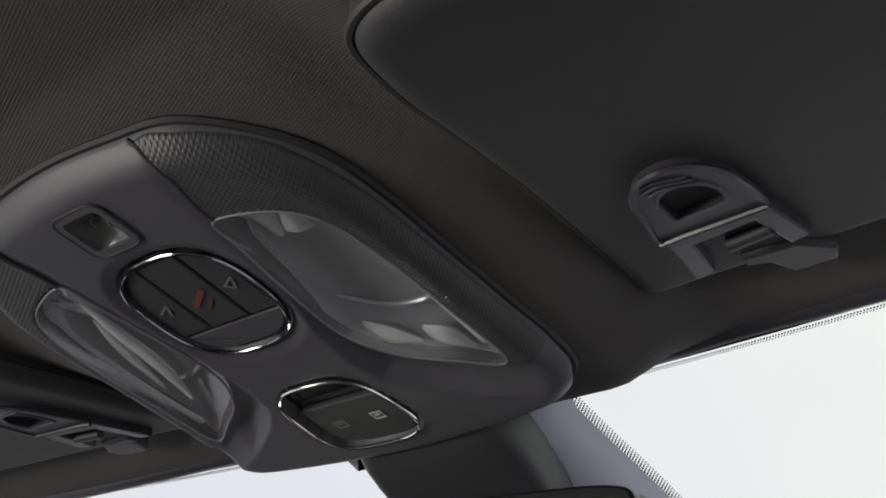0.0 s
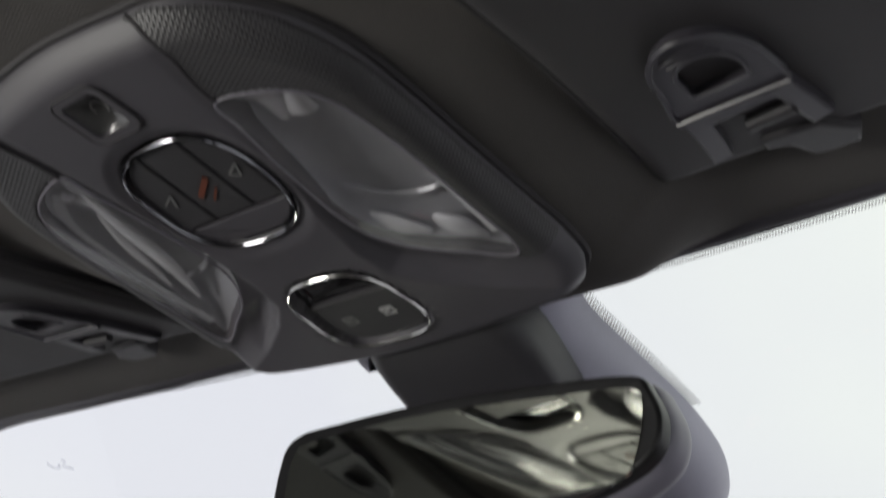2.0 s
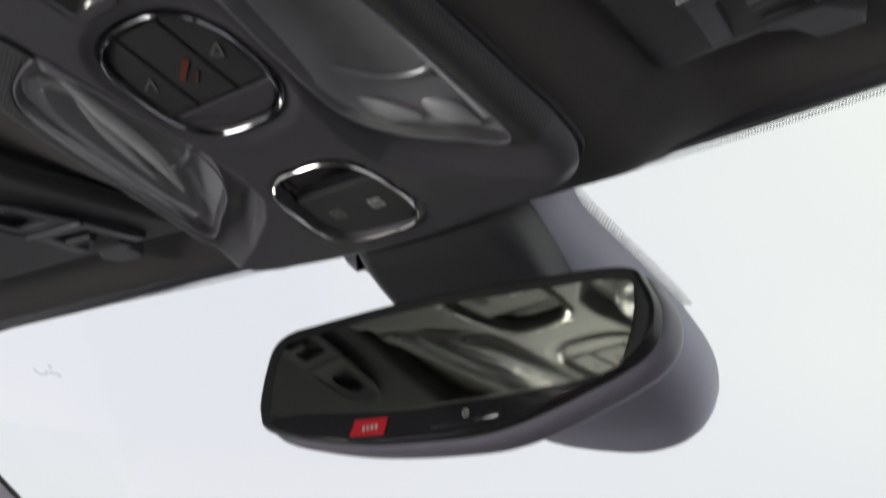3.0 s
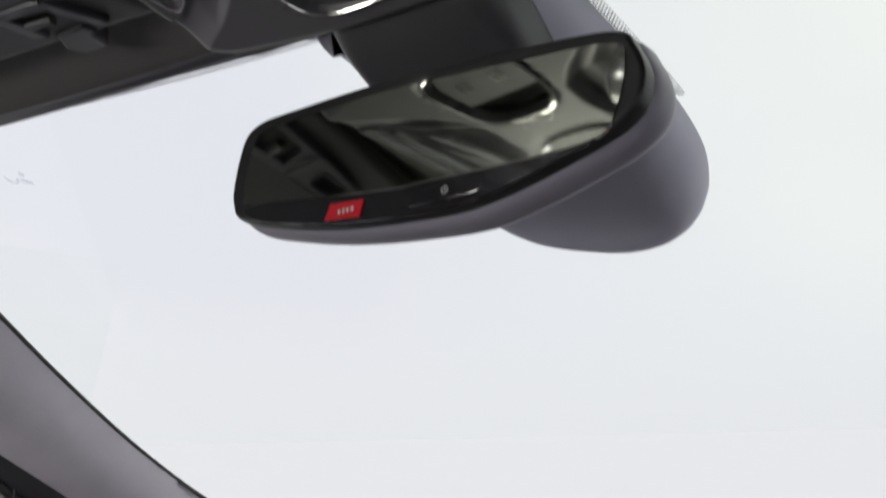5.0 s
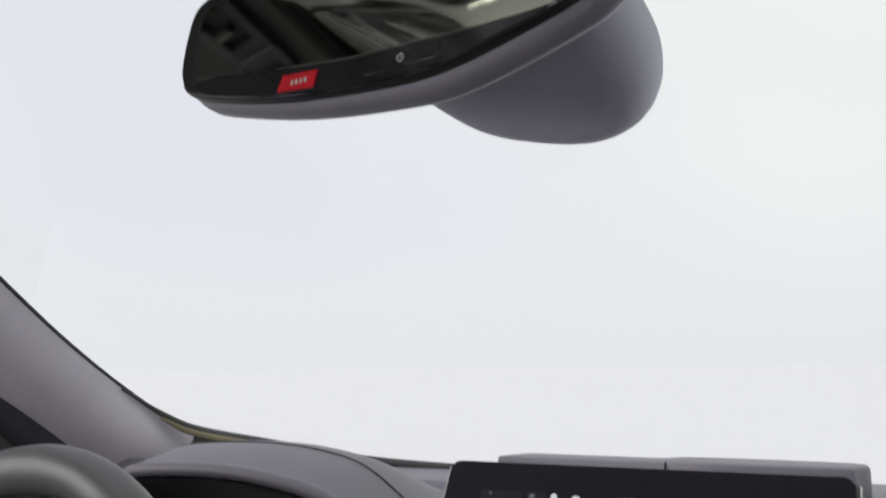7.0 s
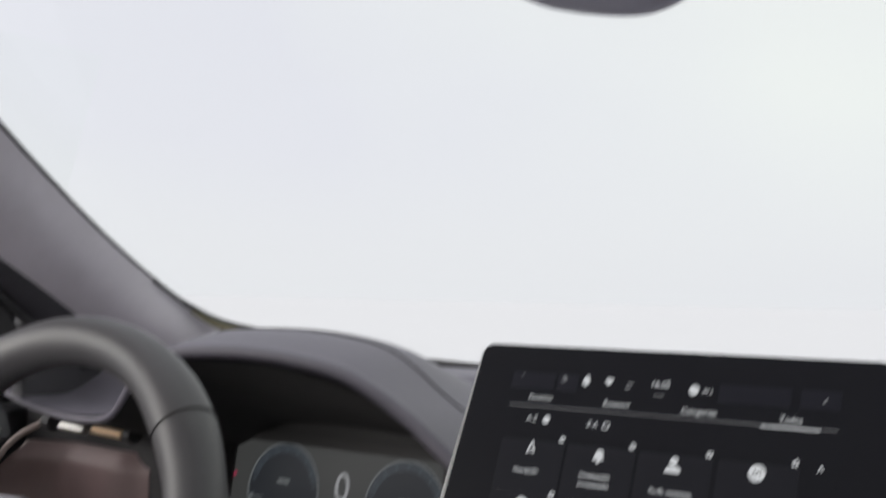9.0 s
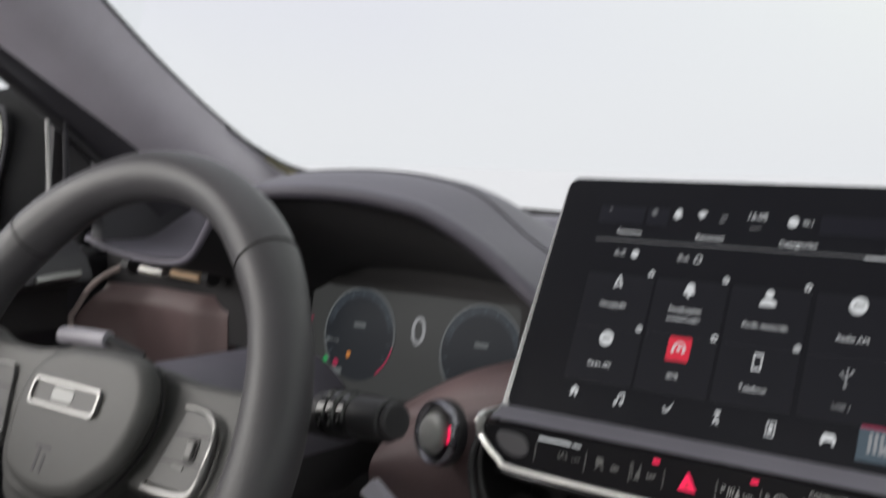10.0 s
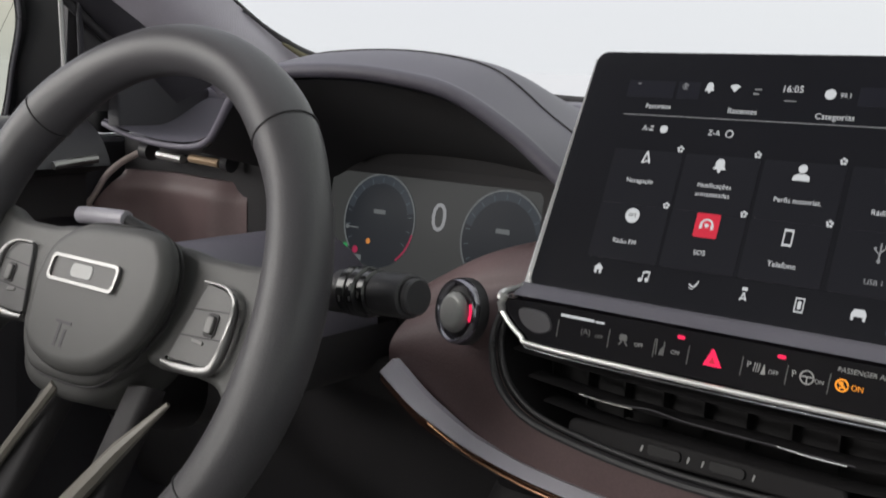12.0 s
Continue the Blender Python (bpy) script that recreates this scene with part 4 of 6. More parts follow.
flat("mark", [arc(0.0014, 120, 420, 0.0004, 0.0206, -0.0206), bar(0.0204, -0.0206, 0.0208, -0.0188)], MM @ Matrix.Translation((0, 0, 0.0010)), M_PRINT, mirror, "white power symbol", 0.0002)
slab("key", rrect(0.036, 0.0068, 0.003), -0.001, 0.0008, MM @ Matrix.Translation((0.020, -0.0207, 0)), M_GLOSS, mirror, "", 0.0004)
tube("stem", line_spline([(0.0135, 0.470, 1.056), (0.010, 0.490, 1.075), (0.0, 0.515, 1.100)]), 0.011, M_PLASTIC_DARK, mirror, "", 14)
# ---- dashboard ----
def dash_top_z(x, y):
    z = 0.829 - 0.09 * max(0.0, 0.80 - y)
    z += 0.006 * smooth(0.35, 0.65, abs(x))
    return z


def dash_at(u, v):
    x = 0.735 * (2 * u - 1)
    near = 0.705 + 0.175 * smooth(-0.105, -0.135, x)
    y = near + (1.03 - 0.14 * (2 * u - 1) ** 4 - near) * v
    return (x, y, dash_top_z(x, y) - 0.02 * smooth(0.12, 0.0, v))


dash = thing("dashboard", (0, 0.85, 0.60), "grey soft-touch dashboard with brown leather facing", "dashboard")
sheet("top_pad", dash_at, 60, 24, M_DASH, dash, "soft grey top pad", 0.02, (0, 0, -1))
sheet("front_face", lambda u, v: (0.735 * (2 * u - 1), 0.715 + 0.10 * v, (0.60 + 0.08 * smooth(-0.56, -0.54, 0.735 * (2 * u - 1)) + 0.05 * smooth(-0.13, -0.11, 0.735 * (2 * u - 1))) * (1 - v) + 0.40 * v), 120, 10, M_BLACK, dash, "black lower dashboard", 0.03, (0, 1, 0))

slab("defroster_cover", [(-0.205, 0.905), (-0.060, 0.905), (-0.060, 0.945), (-0.195, 0.945)], 0.815, 0.8512, Matrix(), M_DASH, dash, "raised grey defroster cover", 0.003)
slab("speaker_cover", [(p.x, p.y) for p in ring_spline([(-0.056, 0.905), (0.060, 0.903), (0.078, 0.912), (0.070, 0.945), (-0.056, 0.948)], 4)], 0.815, 0.8525, Matrix(), M_DASH, dash, "raised grey speaker cover", 0.004)

# hood over the instruments
LIP = [(-0.735, 0.775, 0.795), (-0.690, 0.765, 0.789), (-0.640, 0.755, 0.785), (-0.588, 0.745, 0.7835), (-0.545, 0.740, 0.786), (-0.516, 0.734, 0.795), (-0.490, 0.725, 0.812), (-0.462, 0.717, 0.835), (-0.430, 0.712, 0.850), (-0.390, 0.708, 0.8545), (-0.330, 0.705, 0.8560), (-0.277, 0.703, 0.8525), (-0.228, 0.700, 0.8440), (-0.1815, 0.698, 0.8230), (-0.1445, 0.695, 0.8000), (-0.105, 0.692, 0.774)]
lip = line_spline(LIP, 6)


def hood_at(u, v):
    i = u * (len(lip) - 1)
    j = min(int(i), len(lip) - 2)
    p = lip[j].lerp(lip[j + 1], i - j)
    back = Vector((p.x - 0.02 * v, 0.900, 0.822))
    q = p.lerp(back, v)
    q.z = p.z + (back.z - p.z) * smooth(0.35, 1.0, v) + 0.0125 * math.sin(math.pi * min(v * 1.35, 1.0)) * smooth(0.822, 0.856, p.z)
    return q


sheet("instrument_hood", hood_at, 60, 24, M_DASH, dash, "grey hood over the instruments")
tube("hood_seam", [hood_at(0.45 + 0.53 * i / 40, 0.30) + Vector((0, 0, 0.0002)) for i in range(41)], 0.0009, M_HOODIN, dash, "thin dark seam", 6)
tube("hood_lip", [p + Vector((0, 0.001, -0.0045)) for p in lip], [0.0028 + 0.0027 * smooth(20, 44, i) for i in range(len(lip))], M_DASH, dash, "", 10)


under = lip[26:]


def tunnel_at(u, v):
    i = u * (len(under) - 1)
    j = min(int(i), len(under) - 2)
    p = under[j].lerp(under[j + 1], i - j)
    q = Vector((-0.362 + (p.x + 0.345) * 0.80, 0.862, 0.700 + (p.z - 0.70) * 0.52))
    r = p.lerp(q, v)
    r.z -= 0.011 * (1 - v)
    return r


sheet("hood_lining", tunnel_at, 60, 12, M_HOODIN, dash, "matt black lining of the hood")
box("binnacle_floor", (-0.53, 0.70, 0.615), (-0.22, 0.87, 0.648), M_HOODIN, dash, "", 0.006)
box("binnacle_back", (-0.60, 0.868, 0.58), (-0.12, 0.90, 0.82), M_HOODIN, dash)

# instrument screen
cluster = thing("instrument_cluster", (-0.36, 0.86, 0.66), "wide digital instrument screen with two dials and a zero", "instrument cluster")
CM = Matrix(((1, 0, 0, -0.368), (0, 0.174, -0.985, 0.8550), (0, 0.985, 0.174, 0.7130), (0, 0, 0, 1)))
slab("display", [(x - 0.006, y) for x, y in rrect(0.240, 0.096, 0.008)], -0.006, 0.0, CM, M_CLUSTER, cluster, "dim grey glowing display")
hoop("bezel", [(x - 0.006, y) for x, y in rrect(0.262, 0.112, 0.010)], [(x - 0.006, y) for x, y in rrect(0.238, 0.094, 0.008)], -0.008, 0.003, CM, M_HOODIN, cluster)
for cx, cy in ((-0.061, 0.005), (0.0760, 0.003)):
    d = slab("dial", disc(0.0430, cx, cy, 40), 0.0002, 0.0006, CM, M_DIALFACE, cluster, "dark round dial")
    flat("dial_ring", [arc(0.0420, -40, 220, 0.0016, cx, cy, 40)], CM @ Matrix.Translation((0, 0, 0.0007)), M_DIAL, d, "pale blue scale ring", 0.0002)
    flat("dial_halo", [arc(0.0372, 15, 165, 0.0070, cx, cy, 40)], CM @ Matrix.Translation((0, 0, 0.0006)), M_DIAL_HALO, d, "dim blue halo", 0.0001)
    flat("tick", [stroke(cx + 0.0345 * math.cos(radians(a)), cy + 0.0345 * math.sin(radians(a)), cx + 0.0390 * math.cos(radians(a)), cy + 0.0390 * math.sin(radians(a)), 0.0010) for a in range(-30, 211, 20)], CM @ Matrix.Translation((0, 0, 0.0009)), M_DIAL_DIM, d, "", 0.0002)
    flat("mark", [bar(cx - 0.007, cy + 0.006, cx + 0.007, cy + 0.010)], CM @ Matrix.Translation((0, 0, 0.0009)), M_DIAL, d, "", 0.0002)
flat("mark", [disc(0.0022, -0.0980, -0.004, 8), bar(-0.0980, -0.0046, -0.084, -0.0034)], CM @ Matrix.Translation((0, 0, 0.0010)), M_DIAL, cluster, "", 0.0002)
flat("red_zone", [arc(0.0420, -52, -12, 0.0016, -0.061, 0.005, 14)], CM @ Matrix.Translation((0, 0, 0.0011)), M_REDDIM, cluster, "red end of the scale", 0.0002)
letters("digit", "0", 0.036, CM @ Matrix.Translation((0.0075, 0.014, 0.0008)), M_GREY, cluster, "large pale zero")
for x, y, r, m in ((-0.0975, -0.0225, 0.0032, M_GREEN), (-0.0845, -0.0242, 0.0034, M_REDDIM), (-0.0699, -0.0149, 0.0026, M_AMBERDIM), (-0.122, 0.0135, 0.0022, M_REDDIM)):
    flat("warning_light", [disc(r, x, y, 10)], CM @ Matrix.Translation((0, 0, 0.0013)), m, cluster, "", 0.0002)
flat("mark", [bar(-0.090, -0.034, -0.076, -0.0285)], CM @ Matrix.Translation((0, 0, 0.0013)), M_DIAL, cluster, "", 0.0002)

# brown leather facing from the column to the middle, and on the far left
U_HALF = [(0.1240, 0.0515), (0.1290, 0.044), (0.1340, 0.025), (0.1300, 0.006), (0.1196, -0.0070), (0.1020, -0.0160), (0.0690, -0.0220), (0.0320, -0.0255)]
U_LINE = line_spline([(-x, y, 0) for x, y in U_HALF] + [(0, -0.0265, 0)] + [(x, y, 0) for x, y in reversed(U_HALF)], 6)
V_LINE = [(p.x, p.y) for p in U_LINE]
FACE = thing("leather_panel", (-0.16, 0.66, 0.62), "brown leather covered dashboard panel round the start button", "dash panel")


STRIP = line_spline([(-0.2285, 0.6440, 0.6660), (-0.2000, 0.6400, 0.6510), (-0.1800, 0.6385, 0.6430), (-0.1570, 0.6375, 0.6350), (-0.1300, 0.6370, 0.6290), (-0.1000, 0.6365, 0.6250), (-0.0500, 0.6360, 0.6215), (0.05, 0.6360, 0.6190), (0.30, 0.645, 0.6190)], 8)


def strip_z(x):
    return float(np.interp(x, [p.x for p in STRIP], [p.z for p in STRIP]))


def face_at(u, v):
    x = -0.234 + 0.556 * u
    low = strip_z(x) - 0.002
    top = 0.690 + 0.058 * smooth(-0.290, -0.150, x) ** 0.8 + 0.010 * smooth(-0.18, -0.10, x)
    w = min(v / 0.72, 1.0)
    a = math.pi / 2 * max(v - 0.72, 0.0) / 0.28
    z = low + (top - 0.022 - low) * w + 0.022 * math.sin(a)
    y = 0.636 + 0.022 * w ** 3 + 0.004 * (1 - w) ** 2 + 0.012 * smooth(0.22, 0.0, u) + 0.030 * (1 - math.cos(a)) + 0.08 * max(v - 0.9, 0.0)
    if abs(x) < 0.15:
        y += 0.07 * smooth(-0.0055, -0.0020, depth_in(V_LINE, x, (z - 0.680) / 0.995))
    return (x, y, z)


sheet("skin", face_at, 150, 60, M_LEATHER, FACE, "", 0.02, (0, 1, 0))

TRIM = thing("trim_strip", (-0.16, 0.645, 0.64), "satin silver and copper trim strip below the leather panel", "trim strip")


def swept(name, path, section, grow, material, parent, label=""):
    """A moulding along a path: section points are metres towards the seats and downwards."""
    k = len(section)
    verts, faces = [], []
    for i, p in enumerate(path):
        d = (path[min(i + 1, len(path) - 1)] - path[max(i - 1, 0)]).normalized()
        a = d.cross(Vector((0, 0, 1))).normalized()
        b = d.cross(a)
        verts += [p + (a * q + b * r) * grow(i / (len(path) - 1)) for q, r in section]
    for i in range(len(path) - 1):
        faces += [(i * k + j, i * k + (j + 1) % k, (i + 1) * k + (j + 1) % k, (i + 1) * k + j) for j in range(k)]
    faces += [tuple(range(k)), tuple(range((len(path) - 1) * k, len(path) * k))]
    return obj(name, verts, faces, material, parent, label, 25)


narrow = lambda f: 1.10 - 0.38 * smooth(0.0, 0.55, f)
swept("silver_edge", STRIP, [(-0.006, -0.0050), (-0.0010, -0.0055), (0.0050, 0.0022), (0.0052, 0.0034), (0.0040, 0.0042), (-0.006, 0.0042)], narrow, M_STRIP, TRIM, "satin silver edge")
swept("wood_band", STRIP, [(-0.006, 0.0046), (0.0034, 0.0048), (0.0030, 0.0078), (0.0012, 0.0115), (-0.0020, 0.0150), (-0.006, 0.0150)], narrow, M_BRONZE, TRIM, "glossy dark bronze band")
tube("copper_line", [p + Vector((0.001, -0.0026, -0.0072)) for p in STRIP[12:]], 0.0009, M_COPPER, TRIM, "thin copper line", 8)

start = thing("start_button", (-0.166, 0.634, 0.716), "round start button with a red mark in a chrome ring", "button")
SM = Matrix.Translation((-0.1672, 0.6310, 0.7150)) @ Matrix.Rotation(radians(-16), 4, "Z") @ Matrix.Rotation(radians(80), 4, "X")
circle = lambda r: [(r * math.cos(a), r * math.sin(a)) for a in [2 * math.pi * i / 40 for i in range(40)]]
slab("collar", circle(0.0200), -0.012, -0.0036, SM, M_PLASTIC_DARK, start, "dark outer collar", 0.002, 3)
RING = [(0.0196, -0.0050), (0.0195, -0.0022), (0.0188, -0.0004), (0.0178, 0.0003), (0.0168, -0.0004), (0.0152, -0.0034), (0.0146, -0.0060)]
obj("ring", [SM @ Vector((x, y, z)) for r, z in RING for x, y in circle(r)], [(k * 40 + i, k * 40 + (i + 1) % 40, k * 40 + 40 + (i + 1) % 40, k * 40 + 40 + i) for k in range(len(RING) - 1) for i in range(40)], M_GUN, start, "polished dark metal ring with a sloping inner wall", 60)
slab("well", circle(0.0165), -0.0105, -0.0052, SM, M_GLOSS, start)
slab("cap", [(x - 0.001, y - 0.0010) for x, y in circle(0.0123)], -0.0058, 0.0020, SM, M_CAP, start, "polished grey button cap", 0.0042, 7)
flat("mark", [arc(0.0137, -16, 26, 0.0026)], SM @ Matrix.Translation((0, 0, -0.0022)), M_REDLED, start, "red glowing mark", 0.0004)
flat("mark", [arc(0.0136, 56, 84, 0.0022), arc(0.0136, 196, 236, 0.0018)], SM @ Matrix.Translation((0, 0, -0.0030)), M_BLACK, start, "dark notch", 0.0003)

stalk = thing("wiper_stalk", (-0.22, 0.585, 0.72), "black ribbed control stalk on the steering column", "stalk")
tube("arm", line_spline([(-0.285, 0.610, 0.712), (-0.245, 0.598, 0.718), (-0.212, 0.588, 0.7240), (-0.190, 0.583, 0.7290)]), [0.008 + 0.005 * i / 30 for i in range(31)], M_PLASTIC_DARK, stalk, "", 12)
for a, b, r in ((-0.214, -0.205, 0.0120), (-0.2045, -0.1965, 0.0142), (-0.196, -0.189, 0.0146), (-0.1885, -0.182, 0.0132), (-0.1815, -0.156, 0.0122), (-0.1560, -0.1510, 0.0102)):
    tube("knob_ring", [(x, 0.583 - (x + 0.19) * 0.10, 0.7295 + (x + 0.19) * 0.10) for x in (a, a + 0.001, b - 0.001, b)], [r * 0.9, r, r, r * 0.9], M_STALK if r > 0.0125 else M_PLASTIC_DARK, stalk, "", 18)

for a, b, c, d in ((-0.2020, -0.1985, 62, 12), (-0.1935, -0.1918, 20, 16), (-0.1935, -0.1918, -6, 10), (-0.2020, -0.2004, -8, 14), (-0.1862, -0.1848, 4, 12)):
    r = 0.0149
    ps = [((a if e < 1 else b), 0.583 - ((a + b) / 2 + 0.19) * 0.10 - r * math.cos(radians(c + d * (f - 0.5))), 0.7295 + ((a + b) / 2 + 0.19) * 0.10 + r * math.sin(radians(c + d * (f - 0.5)))) for f in (0, 0.5, 1) for e in (0, 1)]
    obj("mark", ps, [(0, 1, 3, 2), (2, 3, 5, 4)], M_PRINT_DIM, stalk, "small pale print")

column = thing("steering_column", (-0.36, 0.60, 0.68), "grey plastic steering column shroud", "column")
sheet("shroud", lambda u, v: (-0.365 + 0.080 * math.cos(math.pi * (1 - u)) * (1 - 0.1 * v), 0.545 + 0.16 * v, 0.672 + 0.062 * math.sin(math.pi * u) ** 0.9), 24, 8, M_DASH, column, "")
sheet("shroud_low", lambda u, v: (-0.365 + 0.080 * math.cos(math.pi * (1 - u)), 0.545 + 0.19 * v, 0.675 - 0.055 * math.sin(math.pi * u) ** 0.6), 20, 6, M_BLACK, column, "")
lever = thing("light_stalk", (-0.44, 0.58, 0.74), "silver tipped light stalk on the steering column", "stalk")
tube("tip", [(-0.458, 0.572, 0.7455), (-0.440, 0.574, 0.7465), (-0.412, 0.578, 0.7465)], 0.0062, M_TRIM, lever, "", 10)
tube("arm", [(-0.412, 0.578, 0.7465), (-0.39, 0.59, 0.735)], 0.004, M_PLASTIC_DARK, lever, "", 10)

# far left of the dashboard: air vent and brown panel
vent_l = thing("side_air_vent", (-0.63, 0.80, 0.75), "dark side air vent with a chrome strip", "air vent")
box("recess", (-0.735, 0.800, 0.70), (-0.50, 0.84, 0.776), M_BLACK, vent_l)
for x0, x1, m in ((-0.647, -0.610, M_BRIGHT), (-0.598, -0.556, M_GOLD)):
    tube("chrome_strip", [(x0, 0.778, 0.7655), (x1, 0.778, 0.7635)], 0.0045, m, vent_l, "shining strip", 8, squash=(1, 0.9))
tube("knob", [(-0.672, 0.780, 0.768), (-0.660, 0.780, 0.767)], 0.009, M_PLASTIC_DARK, vent_l, "", 12)
tube("knob", [(-0.551, 0.780, 0.765), (-0.542, 0.780, 0.764)], 0.008, M_PLASTIC_DARK, vent_l, "", 12)
panel_l = thing("leather_panel", (-0.66, 0.79, 0.70), "brown leather covered panel beside the steering wheel", "dash panel")
tube("metal_edge", line_spline([(-0.676, 0.775, 0.765), (-0.688, 0.763, 0.755), (-0.698, 0.753, 0.742), (-0.709, 0.746, 0.722), (-0.7145, 0.744, 0.7135), (-0.7110, 0.744, 0.695)]), 0.0032, M_ROSE, panel_l, "pale rose metal edge", 8)
sheet("skin", lambda u, v: (-0.690 - 0.026 * smooth(0, 0.4, v) + (0.146 + 0.026 * smooth(0, 0.4, v)) * u, 0.783 - (0.024 + 0.012 * smooth(0, 0.4, v)) * smooth(0.35, 0.0, u) + 0.016 * smooth(0.75, 1.0, u) + 0.010 * smooth(0.15, 0.0, v), 0.748 - 0.105 * v - 0.004 * u), 24, 16, M_LEATHER, panel_l, "", 0.01, (0, 1, 0))

dash_end = slab("wall_dash_end", [(0.77, 0.785), (1.02, 0.785), (1.00, 0.80), (0.90, 0.818), (0.80, 0.872), (0.77, 0.880)], 0.0, 0.02, Matrix(((0, 0, -1, -0.700), (1, 0, 0, 0), (0, 1, 0, 0), (0, 0, 0, 1))), M_DOOR, None, "", 0.004)
tagged(dash_end, "dark trim between dashboard end and door", "side trim", kind="structure")

# ---- steering wheel ----
wheel = thing("steering_wheel", (-0.36, 0.52, 0.70), "dark leather steering wheel with chrome framed buttons", "steering wheel")
c20, s20 = math.cos(radians(24)), math.sin(radians(24))
SW = Matrix(((1, 0, 0, -0.357), (0, s20, -c20, 0.5144), (0, c20, s20, 0.7090), (0, 0, 0, 1)))
R0 = 0.1675
rim_path = [SW @ Vector((R0 * math.cos(a), R0 * math.sin(a), 0)) for a in [2 * math.pi * i / 120 for i in range(120)]]
rim_r = []
for i in range(120):
    a = 360 * i / 120
    grip = max(math.exp(-((a - 45) / 16) ** 2), math.exp(-((a - 135) / 16) ** 2), math.exp(-((a - 5) / 30) ** 2), math.exp(-((a - 175) / 30) ** 2), math.exp(-((a - 360) / 30) ** 2))
    rim_r.append(0.0158 + 0.0028 * grip)
ax = SW.to_3x3() @ Vector((0, 0, 1))
tube("rim", rim_path, rim_r, M_WHEEL, wheel, "dark leather wrapped rim", 22, True, (1.05, 1.0), up=ax)
for a in (44, 136, 330, 210):
    p = SW @ Vector((R0 * math.cos(radians(a)), R0 * math.sin(radians(a)), 0))
    d = (SW.to_3x3() @ Vector((math.cos(radians(a)), math.sin(radians(a)), 0))).normalized()
    rr = rim_r[round(a / 3) % 120]
    tube("seam", [p + (d * 1.05 * math.cos(t) + ax * math.sin(t)) * rr * 1.012 for t in [2 * math.pi * i / 28 for i in range(28)]], 0.0006, M_BLACK, wheel, "dark stitched seam", 6, True)
base_line = [(p.x, p.y) for p in ring_spline([(-0.073, -0.010), (-0.070, 0.020), (-0.052, 0.042), (0.0, 0.050), (0.046, 0.041), (0.058, 0.015), (0.055, -0.012), (0.045, -0.033), (0.028, -0.050), (0.0056, -0.0612), (-0.027, -0.0640), (-0.054, -0.0605), (-0.068, -0.044)], 6)]
groove_line = [(p.x, p.y) for p in ring_spline([(-0.062, -0.028), (-0.065, 0.0), (-0.056, 0.030), (-0.036, 0.045), (0.0, 0.049), (0.045, 0.046), (0.064, 0.032), (0.068, 0.005), (0.054, -0.0229), (0.032, -0.0442), (0.0134, -0.0510), (-0.016, -0.0524), (-0.044, -0.0490)], 6)]
face_line = [(p.x, p.y) for p in ring_spline([(-0.0475, 0.0085), (-0.0445, -0.0155), (-0.0384, -0.0312), (-0.0232, -0.0390), (0.0033, -0.0424), (0.0337, -0.0363), (0.0578, -0.0171), (0.0680, 0.0051), (0.0690, 0.0238), (0.0597, 0.0391), (0.0426, 0.0440), (0.0, 0.0425), (-0.0187, 0.0400), (-0.0398, 0.0285)], 6)]
slab("hub_base", base_line, -0.05, -0.006, SW, M_HUB, wheel, "", 0.012, 5)
slab("airbag_skirt", groove_line, -0.020, 0.0025, SW, M_HUB, wheel, "grey vinyl lip round the airbag cover", 0.007, 5)
tube("airbag_groove", [SW @ Vector((p.x, p.y, -0.0050)) for p in grown(groove_line, 0.0006)], 0.0008, M_BLACK, wheel, "thin dark joint round the airbag", 6, True)
slab("airbag_cover", grown(face_line, 0.0045), -0.004, 0.0125, SW, M_HUB, wheel, "grey vinyl airbag cover", 0.0095, 7)
BG = SW @ Matrix.Translation((0.0014, 0.0136, 0.0124))
badge = hoop("badge", rrect(0.0700, 0.0172, 0.0042), rrect(0.0655, 0.0130, 0.0032), -0.001, 0.0026, BG, M_SATIN, wheel, "bright badge frame")
slab("badge_plate", rrect(0.0660, 0.0134, 0.003), -0.001, 0.0010, BG, M_PAD, badge, "dark grey plate", 0.0004)
flat("badge_shape", [rrect(0.022, 0.0085, 0.0035)], BG @ Matrix.Translation((-0.002, 0.0004, 0.0011)), M_PRINT, badge, "pale plain badge shape", 0.0004)
flat("mark", [bar(-0.010, -0.019, 0.006, -0.0172), bar(-0.006, -0.033, -0.0035, -0.019), bar(0.0005, -0.033, 0.003, -0.022)], SW @ Matrix.Translation((0, 0, 0.0126)), M_PLASTIC_DARK, wheel, "faint embossed mark", 0.0002)
